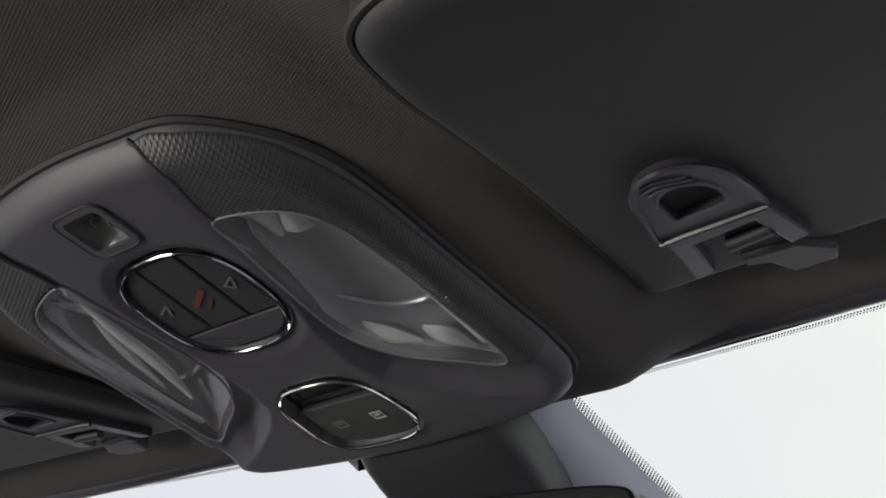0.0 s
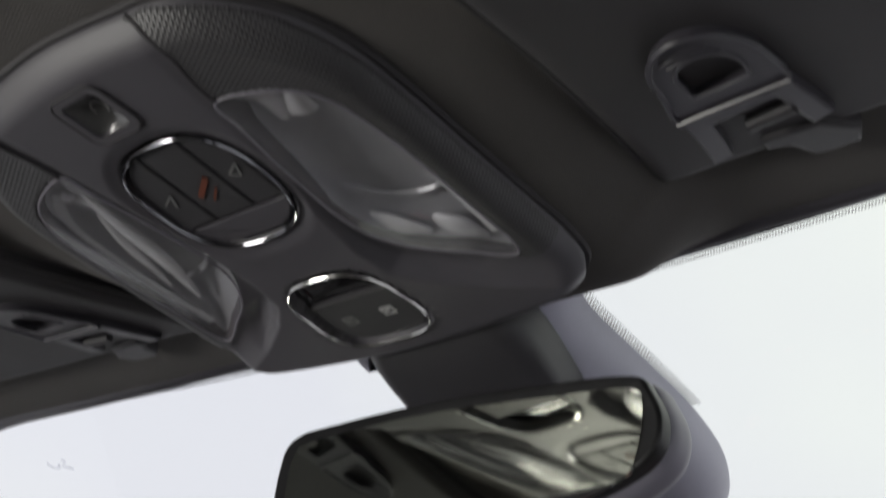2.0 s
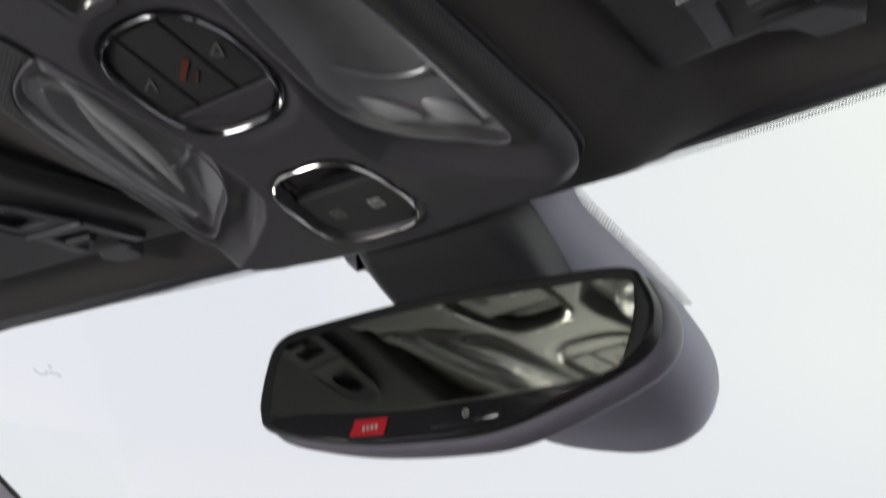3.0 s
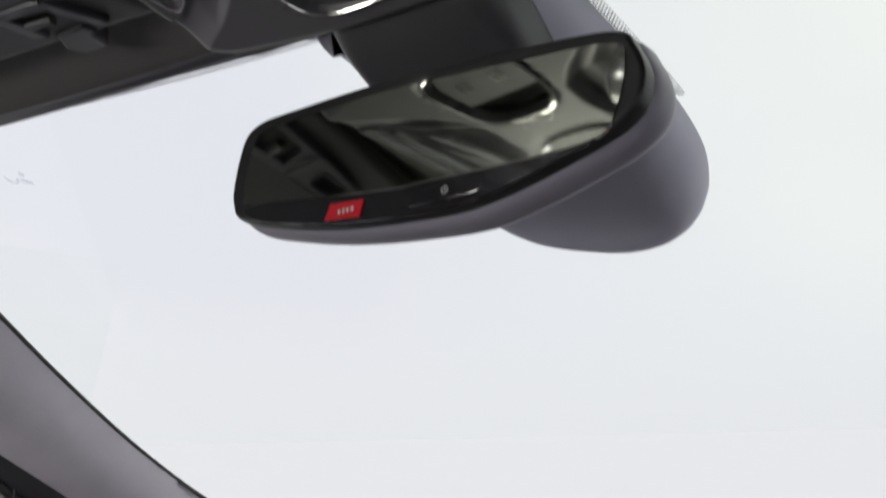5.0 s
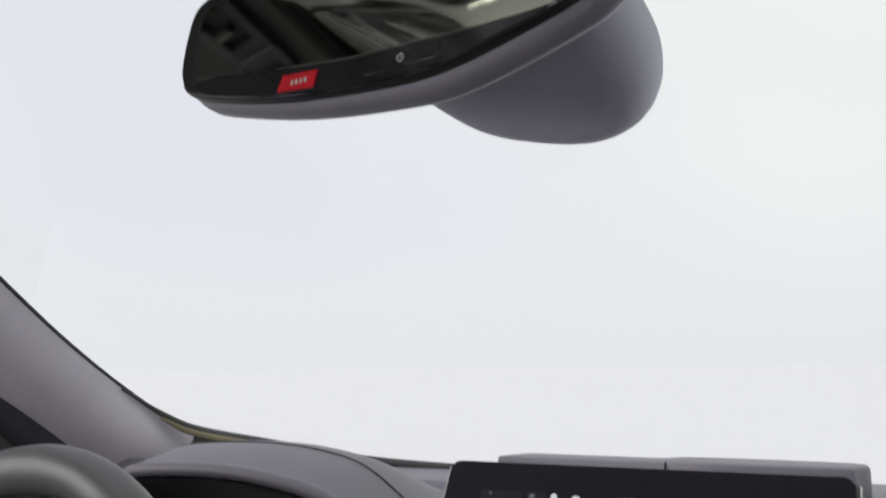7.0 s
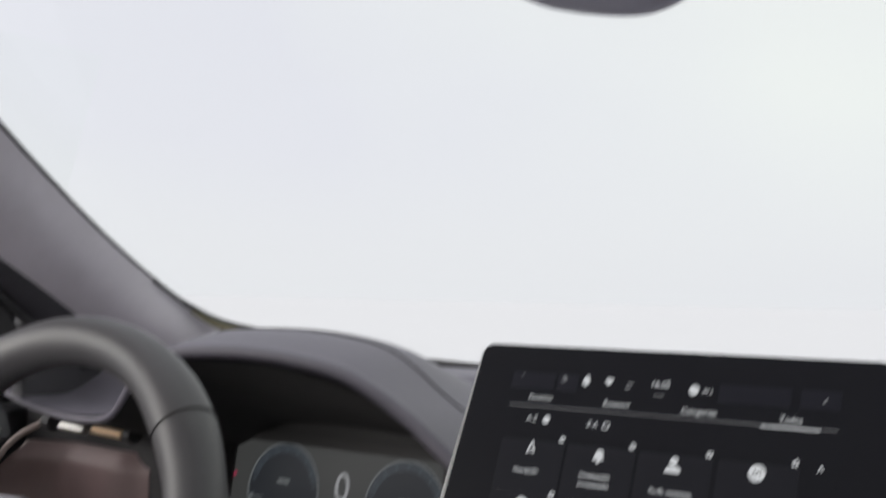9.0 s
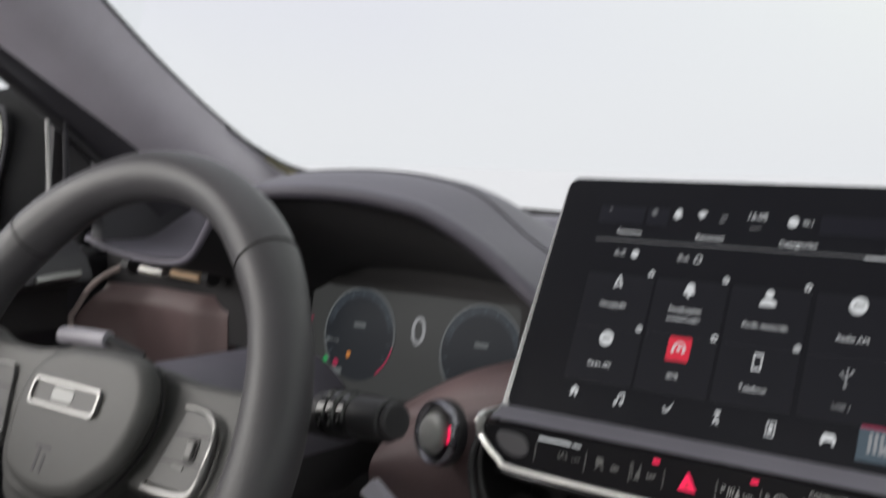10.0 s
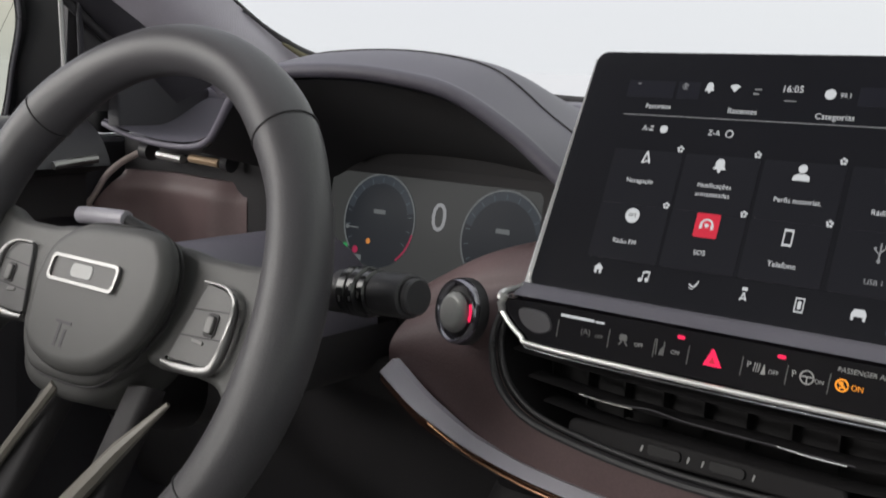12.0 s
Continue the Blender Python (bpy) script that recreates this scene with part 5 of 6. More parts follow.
for sd in (1, -1):
    fl = lambda pts: [(x * sd, y) for x, y in pts]
    slab("spoke", fl([(p.x, p.y) for p in ring_spline([(0.045, 0.040), (0.085, 0.042), (0.125, 0.043), (0.160, 0.050), (0.165, 0.010), (0.158, -0.045), (0.138, -0.050), (0.120, -0.030), (0.095, -0.026), (0.050, -0.022)], 5)]), -0.028, -0.008, SW, M_HUB, wheel, "dark side spoke", 0.006, 4)
    pad = fl([(p.x, p.y) for p in ring_spline([(0.0905, 0.0262), (0.1020, 0.0264), (0.1130, 0.0240), (0.1205, 0.0160), (0.1215, 0.0040), (0.1200, -0.0080), (0.1140, -0.0200), (0.1080, -0.0225), (0.0900, -0.0225), (0.0775, -0.0220), (0.0760, -0.0185), (0.0830, 0.0040)], 4)])
    hug = line_spline([(0.0900 * sd, 0.0264, -0.0040), (0.1040 * sd, 0.0262, -0.0036), (0.1130 * sd, 0.0238, -0.0034), (0.1208 * sd, 0.0164, -0.0034), (0.1226 * sd, -0.0010, -0.0034), (0.1192 * sd, -0.0176, -0.0034), (0.1108 * sd, -0.0226, -0.0034), (0.0900 * sd, -0.0240, -0.0036), (0.0750 * sd, -0.0232, -0.0044)], 6)
    frame_ob = tube("button_frame", [SW @ p for p in hug], [0.0007 + 0.0017 * smooth(4, 26, i) * (1 - 0.6 * smooth(40, 48, i)) for i in range(len(hug))], M_SATIN, wheel, "satin silver button frame", 10, squash=(1.0, 1.25))
    slab("button_pad", grown(pad, -0.0014), -0.011, -0.0050, SW, M_PAD, wheel, "grey button pad", 0.001)
    for y in (0.0115, -0.0045):
        flat("gap", [stroke((0.084 + y * 0.3) * sd, y - 0.001, 0.1185 * sd, y + 0.001, 0.0008)], SW @ Matrix.Translation((0, 0, -0.0050)), M_BLACK, frame_ob, "", 0.0002)
    slab("toggle", rrect(0.0065, 0.0105, 0.002), -0.0055, -0.0022, SW @ Matrix.Translation((0.1055 * sd, 0.0035, 0)), M_TOGGLE, frame_ob, "small pale grey toggle", 0.001)
    hoop("toggle_surround", [(x + 0.1055 * sd, y + 0.0035) for x, y in rrect(0.0098, 0.0138, 0.003)], [(x + 0.1055 * sd, y + 0.0035) for x, y in rrect(0.0070, 0.0110, 0.002)], -0.0052, -0.0044, SW, M_BLACK, frame_ob, "dark gap round the toggle")
    slab("low_key", rrect(0.0100, 0.0024, 0.0008), -0.0052, -0.0042, SW @ Matrix.Translation((0.0985 * sd, -0.0072, 0)) @ Matrix.Rotation(radians(-5 * sd), 4, "Z"), M_TOGGLE, frame_ob, "small pale key", 0.0004)
for x0, x1 in ((-0.026, -0.060), (0.050, 0.030)):
    slab("low_spoke", [(x0 + 0.010, -0.040), (x0 - 0.012, -0.042), (x1 - 0.012, -0.160), (x1 + 0.012, -0.160)], -0.030, -0.014, SW, M_BLACK, wheel, "dark lower spoke", 0.005, 3)
tube("spoke_trim", [SW @ Vector(p) for p in ((-0.019, -0.056, -0.008), (-0.037, -0.085, -0.009), (-0.060, -0.125, -0.010))], 0.0036, M_SPOKE, wheel, "satin silver spoke edge", 8)
tube("spoke_trim", [SW @ Vector(p) for p in ((0.086, -0.045, -0.010), (0.060, -0.078, -0.008), (0.026, -0.125, -0.008))], [0.0015, 0.0050, 0.0065], M_SPOKE, wheel, "satin silver spoke edge", 8)

# ---- touch screen ----
screen = thing("touch_screen", (0.002, 0.70, 0.74), "large black touch screen showing rows of app tiles", "touch screen")
TS = Matrix(((1, 0, 0, 0.002), (0, 0.3905, -0.9206, 0.6702), (0, 0.9206, 0.3905, 0.8015), (0, 0, 0, 1)))
# local x right, y up the glass, z towards the seats
s_line = [(p[0] * (1 - 0.33 * p[1]) , p[1]) for p in rrect(0.2450, 0.1440, 0.0065, 5)]
slab("body", grown(s_line, 0.0005), -0.016, -0.002, TS, M_BLACK, screen, "", 0.004, 3)
slab("glass", s_line, -0.003, 0.0, TS, M_SCREEN, screen, "glossy black glass", 0.0012, 3)
for sd in (-1, 1):
    tube("side_chrome", [TS @ Vector((sd * 0.1225 * (1 - 0.33 * y) + sd * 0.0015, y, -0.003)) for y in (0.068, 0.030, 0.0, -0.030, -0.060, -0.0715)], [0.0006, 0.0012, 0.0018, 0.0022, 0.0026, 0.0026], M_BRIGHT, screen, "thin bright side edge", 8)
back = slab("rear_housing", rrect(0.216, 0.10, 0.010), -0.050, -0.014, TS @ Matrix.Translation((0, 0.020, 0)), M_DASH, screen, "grey rear housing", 0.004)


def on_screen(x, y, z=0.0002):
    return TS @ Matrix.Translation((x - 0.002, y, z))


def sy(z):
    """Distance up the glass of a point at height z."""
    return (z - 0.8015) / 0.9206


YT = [sy(0.8000), sy(0.7705)]
XT = [-0.0699, -0.0268, 0.0165, 0.0607]
for r, yc in enumerate(YT):
    for c, xc in enumerate(XT):
        slab("tile", rrect(0.0412, 0.0315, 0.001, 3), 0.0, 0.0002, on_screen(xc, yc - 0.0005 if r == 0 else yc, 0.0), M_TILE, screen, "")
        flat("star", [disc(0.00075, xc + 0.0165 + 0.0013 * math.cos(radians(90 + 72 * k)), yc + 0.0172 + 0.0013 * math.sin(radians(90 + 72 * k)), 6) for k in range(5)], on_screen(0.002, 0, 0.0003), M_WHITE, screen, "", 0.0001)
thumb = slab("thumbnail", [(0.0685, -0.0655), (0.0845, -0.0655), (0.0845, -0.0492), (0.0685, -0.0492)], 0.0, 0.0002, TS, M_PICTURE, screen, "small blue grey picture tile")
flat("mark", [bar(0.0690, -0.0500, 0.0845, -0.0488)], TS @ Matrix.Translation((0, 0, 0.0003)), M_REDDIM, thumb, "thin red upper edge", 0.0001)
flat("mark", [bar(0.0732 + 0.0026 * i, -0.0615, 0.0747 + 0.0026 * i, -0.0518) for i in range(4)], TS @ Matrix.Translation((0, 0, 0.0003)), M_GREY, thumb, "pale stripes", 0.0001)
flat("top_line", [bar(-0.0930, -0.0002, 0.0960, 0.0002)], on_screen(0.002, sy(0.8328), 0.0003) , M_GREY, screen, "", 0.0001)
flat("tab_line", [bar(-0.015, -0.0004, 0.015, 0.0004)], on_screen(0.0744, sy(0.8322), 0.0004), M_WHITE, screen, "", 0.0001)
for text, x, z, size, m in (("Favoritos", -0.0708, 0.8376, 0.0049, M_WHITE), ("Recentes", -0.0224, 0.8371, 0.0052, M_WHITE), ("Categorias", 0.0257, 0.8365, 0.0054, M_WHITE), ("Todos", 0.0744, 0.8362, 0.0054, M_WHITE),
                            ("16:05", 0.0017, 0.8494, 0.0062, M_WHITE), ("99.1", 0.0290, 0.8472, 0.0042, M_WHITE), ("A-Z", -0.0735, 0.8257, 0.0050, M_WHITE), ("Z-A", -0.0348, 0.8253, 0.0050, M_WHITE),
                            ("Navegação", -0.0705, 0.7975, 0.0044, M_WHITE), ("Notificações", -0.0275, 0.7985, 0.0044, M_WHITE), ("armazenadas", -0.0275, 0.7940, 0.0044, M_WHITE), ("Perfis motorist.", 0.0170, 0.7950, 0.0046, M_WHITE), ("Rádio AM", 0.0605, 0.7935, 0.0046, M_WHITE),
                            ("Rádio FM", -0.0705, 0.7655, 0.0044, M_WHITE), ("SOS", -0.0268, 0.7650, 0.0046, M_WHITE), ("Telefone", 0.0165, 0.7645, 0.0048, M_WHITE), ("USB 1", 0.0607, 0.7625, 0.0044, M_GREY)):
    letters("caption", text, size * 0.84, on_screen(x, sy(z), 0.0005), m, screen)


def icon(name, x, z, polys, m=M_WHITE, label=""):
    flat(name, [[(px * 0.88, py * 0.88) for px, py in poly] for poly in polys], on_screen(x, sy(z), 0.0005), m, screen, label, 0.0001)


bell = lambda s: [[(-0.0028 * s, -0.0020 * s), (0.0028 * s, -0.0020 * s), (0.0020 * s, -0.0006 * s), (0.0019 * s, 0.0012 * s), (0.0010 * s, 0.0026 * s), (-0.0010 * s, 0.0026 * s), (-0.0019 * s, 0.0012 * s), (-0.0020 * s, -0.0006 * s)], disc(0.0008 * s, 0, -0.0026 * s, 8)]
icon("bell_icon", -0.0434, 0.8490, bell(1.15), label="white bell")
icon("bell_icon", -0.0271, 0.8093, bell(1.45), label="white bell")
icon("wifi_icon", -0.0292, 0.8487, [[(0, -0.0022)] + [(0.0046 * math.cos(radians(a)), -0.0022 + 0.0050 * math.sin(radians(a))) for a in range(45, 136, 10)]], label="white signal fan")
icon("status_icon", -0.0575, 0.8490, [arc(0.0018, 0, 330, 0.0005), bar(-0.0004, -0.0008, 0.0004, 0.0018)], M_GREY)
icon("status_icon", -0.0165, 0.8478, [bar(-0.0020, 0.0008, 0.0022, 0.0016), bar(-0.0024, -0.0022, 0.0012, -0.0012)], M_GREY)
icon("status_icon", -0.0855, 0.8498, [bar(-0.0010, -0.0004, 0.0010, 0.0004)], M_GREY)
icon("clock_line", 0.0017, 0.8435, [bar(-0.0035, -0.0003, 0.0035, 0.0003)], M_GREY)
icon("radio_icon", 0.0212, 0.8476, [disc(0.0032)])
icon("sort_dot", -0.0640, 0.8256, [disc(0.0026)])
icon("sort_ring", -0.0262, 0.8253, [arc(0.0022, 0, 355, 0.0007)])
icon("arrow_icon", -0.0699, 0.8099, [stroke(-0.0026, -0.0034, 0, 0.0042, 0.0011), stroke(0.0026, -0.0034, 0, 0.0042, 0.0011), stroke(-0.0026, -0.0034, 0.0026, -0.0012, 0.0009)], label="white navigation arrow")
icon("person_icon", 0.0163, 0.8083, [disc(0.0026, 0, 0.0030, 14), [(-0.0050, -0.0042), (0.0050, -0.0042), (0.0046, -0.0015), (0.0025, -0.0002), (-0.0025, -0.0002), (-0.0046, -0.0015)]], label="white person symbol")
icon("radio_icon", 0.0607, 0.8093, [disc(0.0050)], label="white round symbol")
icon("radio_icon", -0.0695, 0.7793, [disc(0.0048)], label="white round symbol")
letters("caption", "AM", 0.0034, on_screen(0.0607, sy(0.8093), 0.0007), M_SCREEN, screen)
letters("caption", "FM", 0.0034, on_screen(-0.0695, sy(0.7793), 0.0007), M_SCREEN, screen)
icon("corner_icon", 0.0916, 0.8015 + 0.0138 * 0.9206, [stroke(-0.0014, -0.0014, 0.0, 0.0016, 0.0008), stroke(0.0014, -0.0014, 0.0, 0.0016, 0.0008)])
icon("corner_icon", 0.0905, 0.8015 + 0.0493 * 0.9206, [stroke(-0.0010, -0.0008, 0.0010, 0.0008, 0.0008), bar(-0.0012, -0.0014, 0.0008, -0.0010)], M_GREY)
for x0, x1 in ((-0.0945, -0.0660), (-0.0640, -0.0510), (0.0330, 0.0710), (0.0760, 0.0960)):
    flat("status_field", [bar(x0, -0.0050, x1, 0.0050)], on_screen(0.002, 0.0495, 0.0001), M_PANEL, screen, "", 0.0001)
sos = slab("red_tile", rrect(0.0130, 0.0130, 0.001, 3), 0.0002, 0.0004, on_screen(-0.0264, sy(0.7787), 0.0), M_REDAPP, screen, "glowing red square")
icon("headset_icon", -0.0264, 0.7787, [arc(0.0036, -20, 200, 0.0012), disc(0.0013), bar(-0.0044, -0.0022, -0.0026, 0.0004), bar(0.0026, -0.0022, 0.0044, 0.0004)], label="white headset symbol")
icon("phone_icon", 0.0167, 0.7776, [bar(-0.0028, -0.0050, -0.0020, 0.0050), bar(0.0020, -0.0050, 0.0028, 0.0050), bar(-0.0028, 0.0036, 0.0028, 0.0050), bar(-0.0028, -0.0050, 0.0028, -0.0036)], label="white phone symbol")
icon("usb_icon", 0.0607, 0.7762, [bar(-0.0004, -0.0050, 0.0004, 0.0050), stroke(-0.0028, 0.0012, 0, -0.0016, 0.0007), stroke(0.0028, 0.0026, 0, -0.0002, 0.0007), disc(0.0011, 0, -0.0050, 8), disc(0.0009, -0.0028, 0.0018, 8), bar(0.0020, 0.0026, 0.0036, 0.0042)], M_GREY, "grey plug symbol")
icon("home_icon", -0.0816, 0.7501, [[(-0.0034, 0.0002), (0, 0.0034), (0.0034, 0.0002), (0.0024, 0.0002), (0.0024, -0.0030), (0.0008, -0.0030), (0.0008, -0.0008), (-0.0008, -0.0008), (-0.0008, -0.0030), (-0.0024, -0.0030), (-0.0024, 0.0002)]], label="white house symbol")
icon("note_icon", -0.0540, 0.7495, [disc(0.0013, -0.0020, -0.0024, 10), disc(0.0013, 0.0022, -0.0018, 10), bar(-0.0011, -0.0024, -0.0005, 0.0030), bar(0.0029, -0.0018, 0.0035, 0.0036), stroke(-0.0009, 0.0026, 0.0034, 0.0032, 0.0013)], label="white note symbol")
icon("seat_icon", -0.0258, 0.7490, [stroke(-0.0026, 0.0004, 0.0006, -0.0012, 0.0009), stroke(0.0006, -0.0012, 0.0026, 0.0020, 0.0009), disc(0.0005, 0.0028, 0.0026, 8), stroke(-0.0026, -0.0016, 0.0002, -0.0023, 0.0005)], label="white seat symbol")
icon("arrow_icon", 0.0015, 0.7486, [stroke(-0.0018, -0.0036, 0, 0.0012, 0.0008), stroke(0.0018, -0.0036, 0, 0.0012, 0.0008), stroke(-0.0014, -0.0024, 0.0014, -0.0024, 0.0007), bar(-0.0016, 0.0022, 0.0016, 0.0042)], label="white navigation arrow")
icon("phone_icon", 0.0295, 0.7478, [bar(-0.0026, -0.0042, -0.0020, 0.0042), bar(0.0020, -0.0042, 0.0026, 0.0042), bar(-0.0026, 0.0034, 0.0026, 0.0042), bar(-0.0026, -0.0042, 0.0026, -0.0034), bar(-0.0010, -0.0022, 0.0010, 0.0022)], label="white phone symbol")
icon("car_icon", 0.0573, 0.7476, [[(-0.0040, -0.0010), (-0.0040, 0.0008), (-0.0026, 0.0032), (0.0026, 0.0032), (0.0040, 0.0008), (0.0040, -0.0010)], bar(-0.0038, -0.0030, -0.0024, -0.0010), bar(0.0024, -0.0030, 0.0038, -0.0010)], label="white car symbol")
icon("car_icon", 0.0850, 0.7472, [bar(-0.0036, -0.0020, 0.0036, 0.0020)], M_GREY)

# ---- button bar under the screen ----
barx = thing("button_bar", (0, 0.625, 0.715), "glossy black switch bar with a chrome frame under the screen", "switch bar")
BB = Matrix(((1, 0, 0, 0.0), (0, 0.06, -0.9982, 0.6190), (0, 0.9982, 0.06, 0.7215), (0, 0, 0, 1)))
b_line = [(p.x, p.y) for p in ring_spline([(-0.118, 0.0100), (-0.121, 0.003), (-0.108, -0.0085), (-0.095, -0.0115), (0, -0.0120), (0.095, -0.0115), (0.108, -0.0085), (0.121, 0.003), (0.118, 0.0100), (0, 0.0112)], 6)]
slab("bar_body", b_line, -0.05, 0.0, BB, M_GLOSS, barx, "", 0.0006, 2)
sheet("bar_ledge", lambda u, v: (TS @ Vector((0.1285 * (2 * u - 1), -0.0705 - 0.002 * v, 0.001))).lerp(BB @ Vector((0.1180 * (2 * u - 1), 0.0130, 0.0005)), v), 20, 4, M_LEDGE, barx, "lilac grey ledge between glass and switches", 0.004, (0, 1, -0.3))
lo_edge = line_spline([(-0.1215, 0.0120, 0.001), (-0.1235, 0.0030, 0.001), (-0.1100, -0.0085, 0.002), (-0.0960, -0.0125, 0.002), (0.0, -0.0135, 0.002), (0.0960, -0.0125, 0.002), (0.1100, -0.0085, 0.002), (0.1235, 0.0030, 0.001), (0.1215, 0.0120, 0.001)], 6)
tube("chrome_edge", [BB @ p for p in lo_edge], 0.0015, M_BRIGHT, barx, "bright metal lower edge", 8)
tube("satin_edge", [BB @ (p + Vector((0, -0.0036, -0.003))) for p in lo_edge[8:-8]], 0.0009, M_DARKCHROME, barx, "satin silver lower edge", 8)
for sd in (-1, 1):
    tube("corner_chrome", line_spline([TS @ Vector((sd * 0.1257, -0.0640, -0.0015)), TS @ Vector((sd * 0.1262, -0.0720, -0.001)), BB @ Vector((sd * 0.1240, 0.0125, 0.001)), BB @ Vector((sd * 0.1235, 0.0030, 0.001))], 6), 0.0022, M_BRIGHT, barx, "bright metal corner", 8)
for x in (-0.0877, -0.0570, -0.0312, -0.0128, 0.0145, 0.0360, 0.0554):
    flat("divider", [stroke(x - 0.0004, -0.0055, x + 0.0006, 0.0040, 0.0004)], BB, M_PRINT_DIM, barx, "", 0.0003)
flat("light_strip", [bar(-0.0860, 0.0060, -0.0660, 0.0074), bar(-0.0650, 0.0060, -0.0600, 0.0070)], BB, M_WHITE, barx, "lit white strip", 0.0003)
for x in (-0.0170, 0.0332):
    flat("red_light", [rrect(0.0040, 0.0018, 0.0008, 3)], BB @ Matrix.Translation((x, 0.0072, 0)), M_REDLED, barx, "small red light", 0.0004)
tri = [(-0.0048, -0.0040), (0.0048, -0.0040), (0.0005, 0.0044), (-0.0005, 0.0044)]
flat("hazard_sign", [tri], BB @ Matrix.Translation((0.0, 0.0, 0)), M_REDLED, barx, "glowing red warning triangle", 0.0004)
flat("hazard_core", [[(-0.0016, -0.0022), (0.0016, -0.0022), (0.0, 0.0010)]], BB @ Matrix.Translation((0.0, -0.0004, 0.0004)), M_REDAPP, barx, "", 0.0002)
for x, word in ((-0.0625, "OFF"), (-0.0395, "OFF"), (-0.0195, "OFF"), (0.0300, "OFF"), (0.0512, "ON")):
    letters("caption", word, 0.0028, BB @ Matrix.Translation((x, -0.0010, 0.0003)), M_PRINT_DIM if x < -0.06 else M_PRINT, barx)
for x in (0.0182, 0.0395):
    letters("caption", "P", 0.0044, BB @ Matrix.Translation((x, 0.0006, 0.0003)), M_PRINT, barx)
letters("caption", "(A)", 0.0046, BB @ Matrix.Translation((-0.0705, 0.0002, 0.0003)), M_PRINT_DIM, barx)
letters("caption", "PASSENGER AIRBAG", 0.0033, BB @ Matrix.Translation((0.0585, 0.0066, 0.0003)), M_PRINT, barx, align="LEFT", shear=0.2)
letters("caption", "ON", 0.0035, BB @ Matrix.Translation((0.0680, -0.0006, 0.0003)), M_AMBER, barx, "amber glowing word")
flat("airbag_light", [arc(0.0027, 0, 350, 0.0007, 0.0612, -0.0003), disc(0.0010, 0.0608, 0.0006, 10), stroke(0.0602, -0.0018, 0.0624, -0.0006, 0.0009), stroke(0.0592, 0.0016, 0.0632, -0.0022, 0.0006)], BB, M_AMBER, barx, "amber glowing airbag symbol", 0.0004)
flat("wheel_sign", [arc(0.0031, 0, 355, 0.0006, 0.0455, 0.0), stroke(0.0427, 0.0003, 0.0483, 0.0003, 0.0007), bar(0.0452, -0.0029, 0.0458, 0.0)], BB, M_PRINT, barx, "", 0.0003)
flat("sonar_sign", [stroke(0.0203 + 0.0012 * i, -0.0022, 0.0211 + 0.0012 * i, 0.0022, 0.0004) for i in range(3)] + [[(0.0238, -0.0028), (0.0262, -0.0028), (0.0256, 0.0024)]], BB, M_PRINT, barx, "", 0.0003)
flat("lane_sign", [stroke(-0.0300, -0.0038, -0.0297, 0.0042, 0.0005), stroke(-0.0284, -0.0038, -0.0262, 0.0006, 0.0006), stroke(-0.0262, -0.0038, -0.0254, 0.0036, 0.0006), bar(-0.0278, -0.0036, -0.0262, -0.0006)], BB, M_PRINT_DIM, barx, "", 0.0003)
flat("skid_sign", [rrect(0.0042, 0.0034, 0.0008, 3), stroke(-0.0024, -0.0038, -0.0008, -0.0021, 0.0006), stroke(0.0024, -0.0038, 0.0008, -0.0021, 0.0006)], BB @ Matrix.Translation((-0.0485, 0.0012, 0)), M_PRINT_DIM, barx, "", 0.0003)
slab("corner_key", [(p.x, p.y) for p in ring_spline([(-0.112, 0.006), (-0.096, 0.006), (-0.0915, -0.002), (-0.100, -0.006), (-0.110, -0.002)], 5)], -0.001, 0.0012, BB, M_PLASTIC, barx, "grey corner key", 0.0008)

# ---- middle air vents ----
vent = thing("centre_air_vent", (0, 0.66, 0.67), "wide black air vent with chrome tipped slats", "air vent")
VM = Matrix(((1, 0, 0, 0.0), (0, 0.10, -0.995, 0.6300), (0, 0.995, 0.10, 0.6800), (0, 0, 0, 1)))


def wall_at(u, v):
    i = u * (len(U_LINE) - 1)
    j = min(int(i), len(U_LINE) - 2)
    p = U_LINE[j].lerp(U_LINE[j + 1], i - j)
    k = 1 - 0.05 * v
    return VM @ Vector((p.x * k, p.y * k + 0.0006 * v, 0.003 - 0.05 * v * v))


sheet("wall", wall_at, 96, 8, M_VENT, vent, "black inner wall")
tube("surround", [VM @ Vector((p.x * 1.018, p.y - 0.0022, 0.0035)) for p in U_LINE], 0.0024, M_PLASTIC_DARK, vent, "dark plastic surround", 8)
tube("surround_edge", [VM @ Vector((p.x * 0.985, p.y + 0.0020, 0.0015)) for p in U_LINE], 0.0016, M_PLASTIC_DARK, vent, "", 8)
slab("recess", V_LINE, -0.060, -0.046, VM, M_VENT, vent)
for k, y in enumerate((0.0165, 0.0030, -0.0085)):
    w = 0.126 - 0.012 * k
    pth = line_spline([(-w, y + 0.0035, -0.010), (-0.06, y + 0.001, -0.006), (0.0, y, -0.005), (0.06, y - 0.001, -0.006), (w, y + 0.0005, -0.010)], 8)
    tube("slat", [VM @ p for p in pth], 0.0030, M_VENT, vent, "black slat", 8, squash=(2.6, 0.45))
tube("slat_line", [VM @ Vector((x, 0.0042 + 0.0016 * math.exp(-((x + 0.035) / 0.012) ** 2) - 0.012 * (x + 0.077) * 1.2, 0.0030)) for x in [-0.077 + 0.145 * i / 40 for i in range(41)]], 0.0004, M_PLASTIC, vent, "thin line between the slat tips", 6)
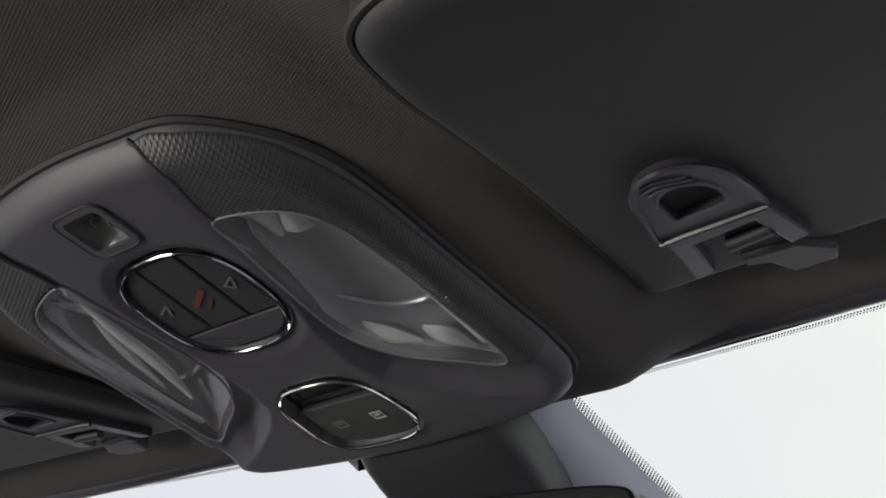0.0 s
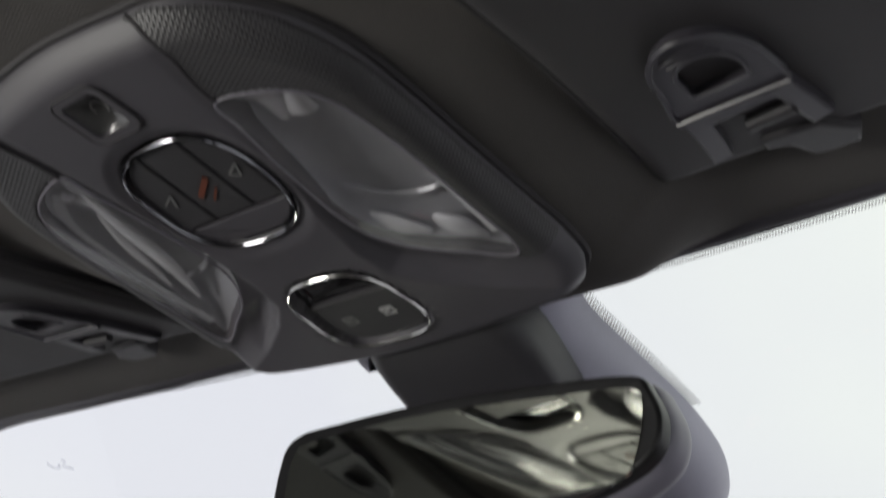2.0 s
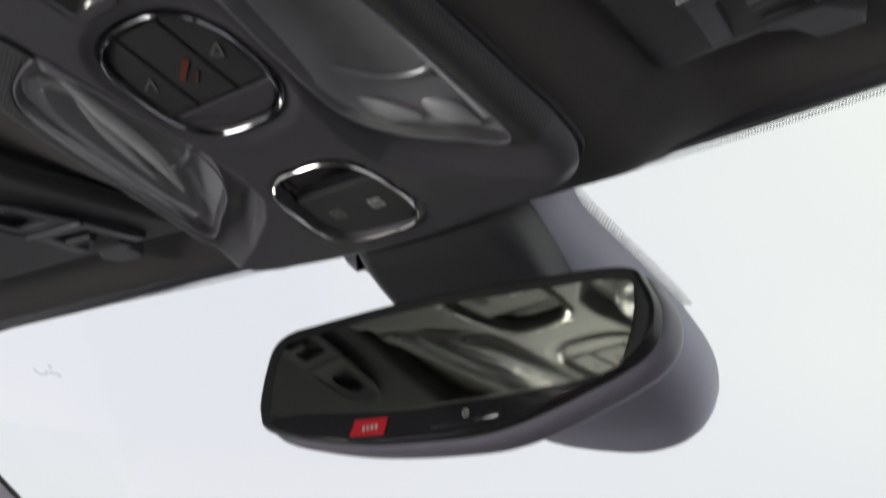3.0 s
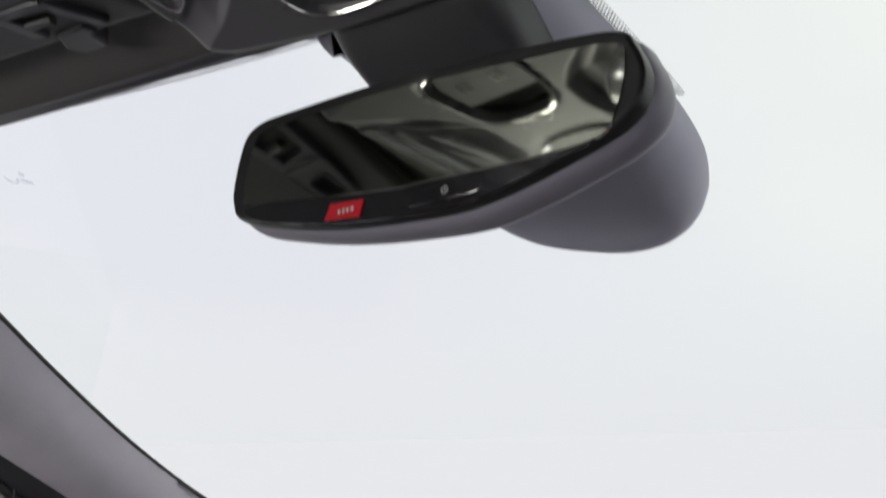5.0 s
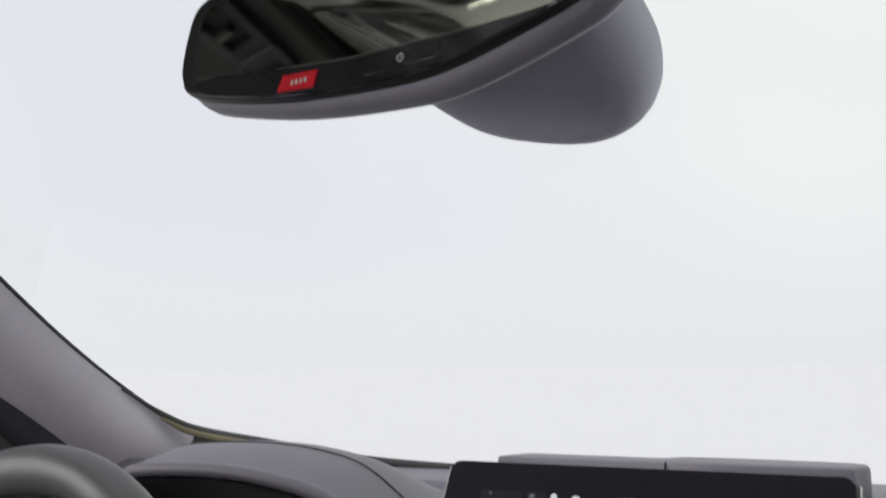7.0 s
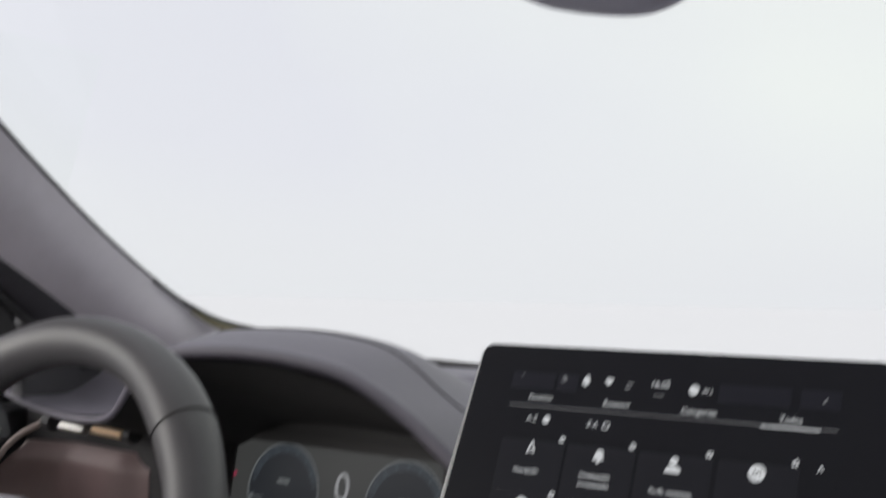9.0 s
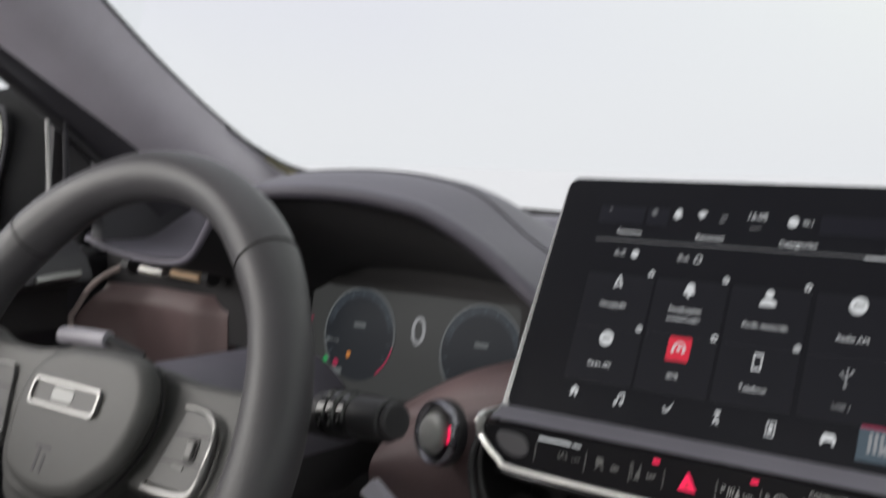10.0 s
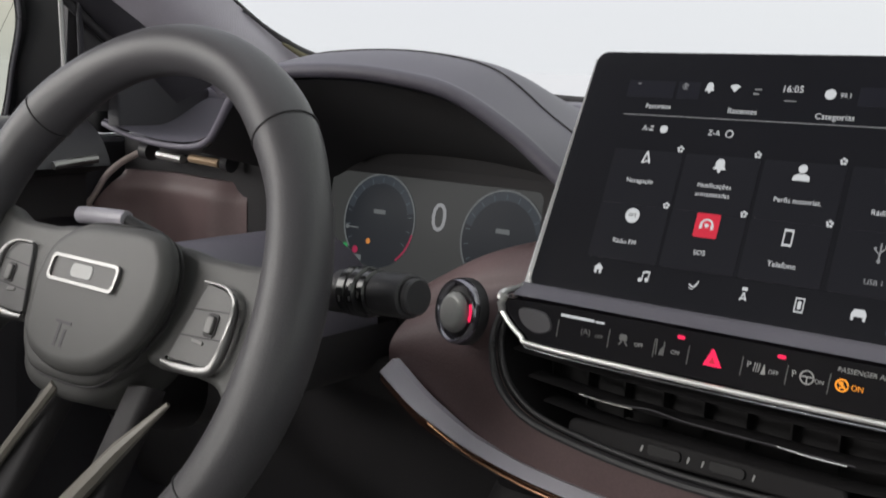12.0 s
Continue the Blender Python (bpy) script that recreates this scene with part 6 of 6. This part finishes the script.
for x0, x1, y in ((-0.0771, -0.0448, 0.0042), (0.0319, 0.0648, 0.0024)):
    tube("slat_tip", [VM @ Vector((x0, y + 0.0004, 0.0036)), VM @ Vector(((x0 + x1) / 2, y - 0.0006, 0.0040)), VM @ Vector((x1, y - 0.0008, 0.0036))], 0.0006, M_CHROME, vent, "bright chrome slat tip", 8)
for i in range(11):
    x = -0.12 + 0.24 * i / 10
    box("vane", (x - 0.0006, 0.668, 0.662), (x + 0.0006, 0.680, 0.705), M_VENT, vent)
slab("thumb_strip", rrect(0.150, 0.0125, 0.005), -0.006, 0.0005, VM @ Matrix.Translation((-0.009, -0.0160, 0)), M_VENT, vent, "dark strip with two small keys", 0.002, 3)
for x in (-0.026, 0.008):
    slab("key", rrect(0.019, 0.0060, 0.0025), 0.0, 0.0018, VM @ Matrix.Translation((x, -0.0158, 0)), M_THUMB, vent, "", 0.0006)
flat("mark", [stroke(x, -0.0178, x + 0.0009, -0.0145, 0.0008) for x in (-0.0391, -0.0131, -0.0053, 0.0211)], VM @ Matrix.Translation((0, 0, 0.0006)), M_PRINT, vent, "small white marks", 0.0002)
# ---- lower middle of the dashboard ----
console_low = thing("centre_console", (0, 0.62, 0.45), "dark centre console below the air vents", "centre console")
box("tower", (-0.17, 0.66, 0.20), (0.17, 0.80, 0.605), M_BLACK, console_low, "", 0.02)

# ---- driver's door and outside mirror ----
door = thing("door", (-0.72, 0.3, 0.6), "dark plastic door trim with a window sill", "door")
sheet("sill", lambda u, v: (-0.735 + 0.075 * math.sin(math.pi * 0.333 * v), -0.35 + 1.09 * u, 0.800 - 0.11 * (0.666 * v) ** 2.2), 24, 10, M_DOOR, door, "dark grey window sill")
# black sheet puts the shadow under the sill and handle into the colour
sheet("recess", lambda u, v: (-0.670 - 0.044 * smooth(0.0, 0.35, v), -0.35 + 1.09 * u, 0.7548 - 0.010 * smooth(0.0, 0.3, v) - 0.060 * max(v - 0.3, 0.0)), 24, 10, M_BLACK, door, "recess below the sill, black for the shadow under it")
sheet("card", lambda u, v: (-0.662 - 0.02 * math.sin(math.pi * v), -0.35 + 0.99 * u, 0.69 - 0.40 * v), 24, 10, M_DOOR, door, "dark door card")
tube("pull", line_spline([(-0.668, 0.678, 0.7580), (-0.666, 0.700, 0.7610), (-0.666, 0.722, 0.7625)]), 0.0040, M_SATIN, door, "silver door handle edge", 8)
sheet("corner_panel", lambda u, v: (-0.718 + 0.012 * v, 0.722 + 0.093 * u, 0.800 + 0.104 * v * (1 - u) + 0.004), 8, 8, M_BLACK, door, "black mirror corner panel", 0.01, (-1, 0, 0))
tube("channel_cover", line_spline([(-0.7010, 0.7310, 0.80), (-0.7005, 0.7305, 0.86), (-0.6990, 0.7290, 0.908)]), 0.0075, M_DOOR, door, "dark grey window frame cover", 10, squash=(0.35, 1.0))
tube("window_channel", line_spline([(-0.6955, 0.7105, 0.80), (-0.6975, 0.7100, 0.86), (-0.6990, 0.7095, 0.908)]), 0.0023, M_SATIN, door, "grey window channel", 8)
tube("window_seal", line_spline([(-0.704, 0.775, 0.864), (-0.702, 0.745, 0.886), (-0.694, 0.66, 0.9465), (-0.672, 0.54, 1.008), (-0.640, 0.36, 1.086)]), 0.0048, M_BLACK, door, "black rubber window seal", 10)
wing = thing("outside_mirror", (-0.86, 0.80, 0.80), "dark outside mirror beyond the side window", "mirror")
sheet("housing", lambda u, v: (-0.935 + 0.152 * math.cos(2 * math.pi * u) * math.sin(math.pi * (0.06 + 0.90 * v)), 0.775 + 0.075 * v, 0.862 + 0.090 * math.sin(2 * math.pi * u) * math.sin(math.pi * (0.06 + 0.90 * v)) ** 0.5), 28, 10, M_WING, wing, "")
WG = Matrix(((1, 0, 0, 0), (0, 0, -1, 0.775), (0, 1, 0, 0), (0, 0, 0, 1)))
W_LINE = [(p.x, p.y) for p in ring_spline([(-0.8900, 0.9270), (-0.8790, 0.9110), (-0.8795, 0.8830), (-0.8960, 0.8410), (-0.9110, 0.7970), (-0.9280, 0.7760), (-0.9800, 0.7650), (-1.0500, 0.7800), (-1.0720, 0.8400), (-1.0600, 0.9000), (-1.0200, 0.9310), (-0.9500, 0.9360)], 6)]
slab("mirror_glass", grown(W_LINE, -0.011), 0.0, 0.002, WG, M_MIRROR, wing, "silvered mirror glass")
hoop("mirror_well", grown(W_LINE, -0.002), grown(W_LINE, -0.012), -0.004, 0.003, WG, M_WING, wing)
tube("mirror_rim", [WG @ Vector((x, y, 0.004)) for x, y in grown(W_LINE, -0.0015)], 0.0022, M_DOOR, wing, "grey mirror edge", 8, True)
box("foot", (-0.84, 0.775, 0.78), (-0.74, 0.84, 0.81), M_WING, wing, "", 0.008)
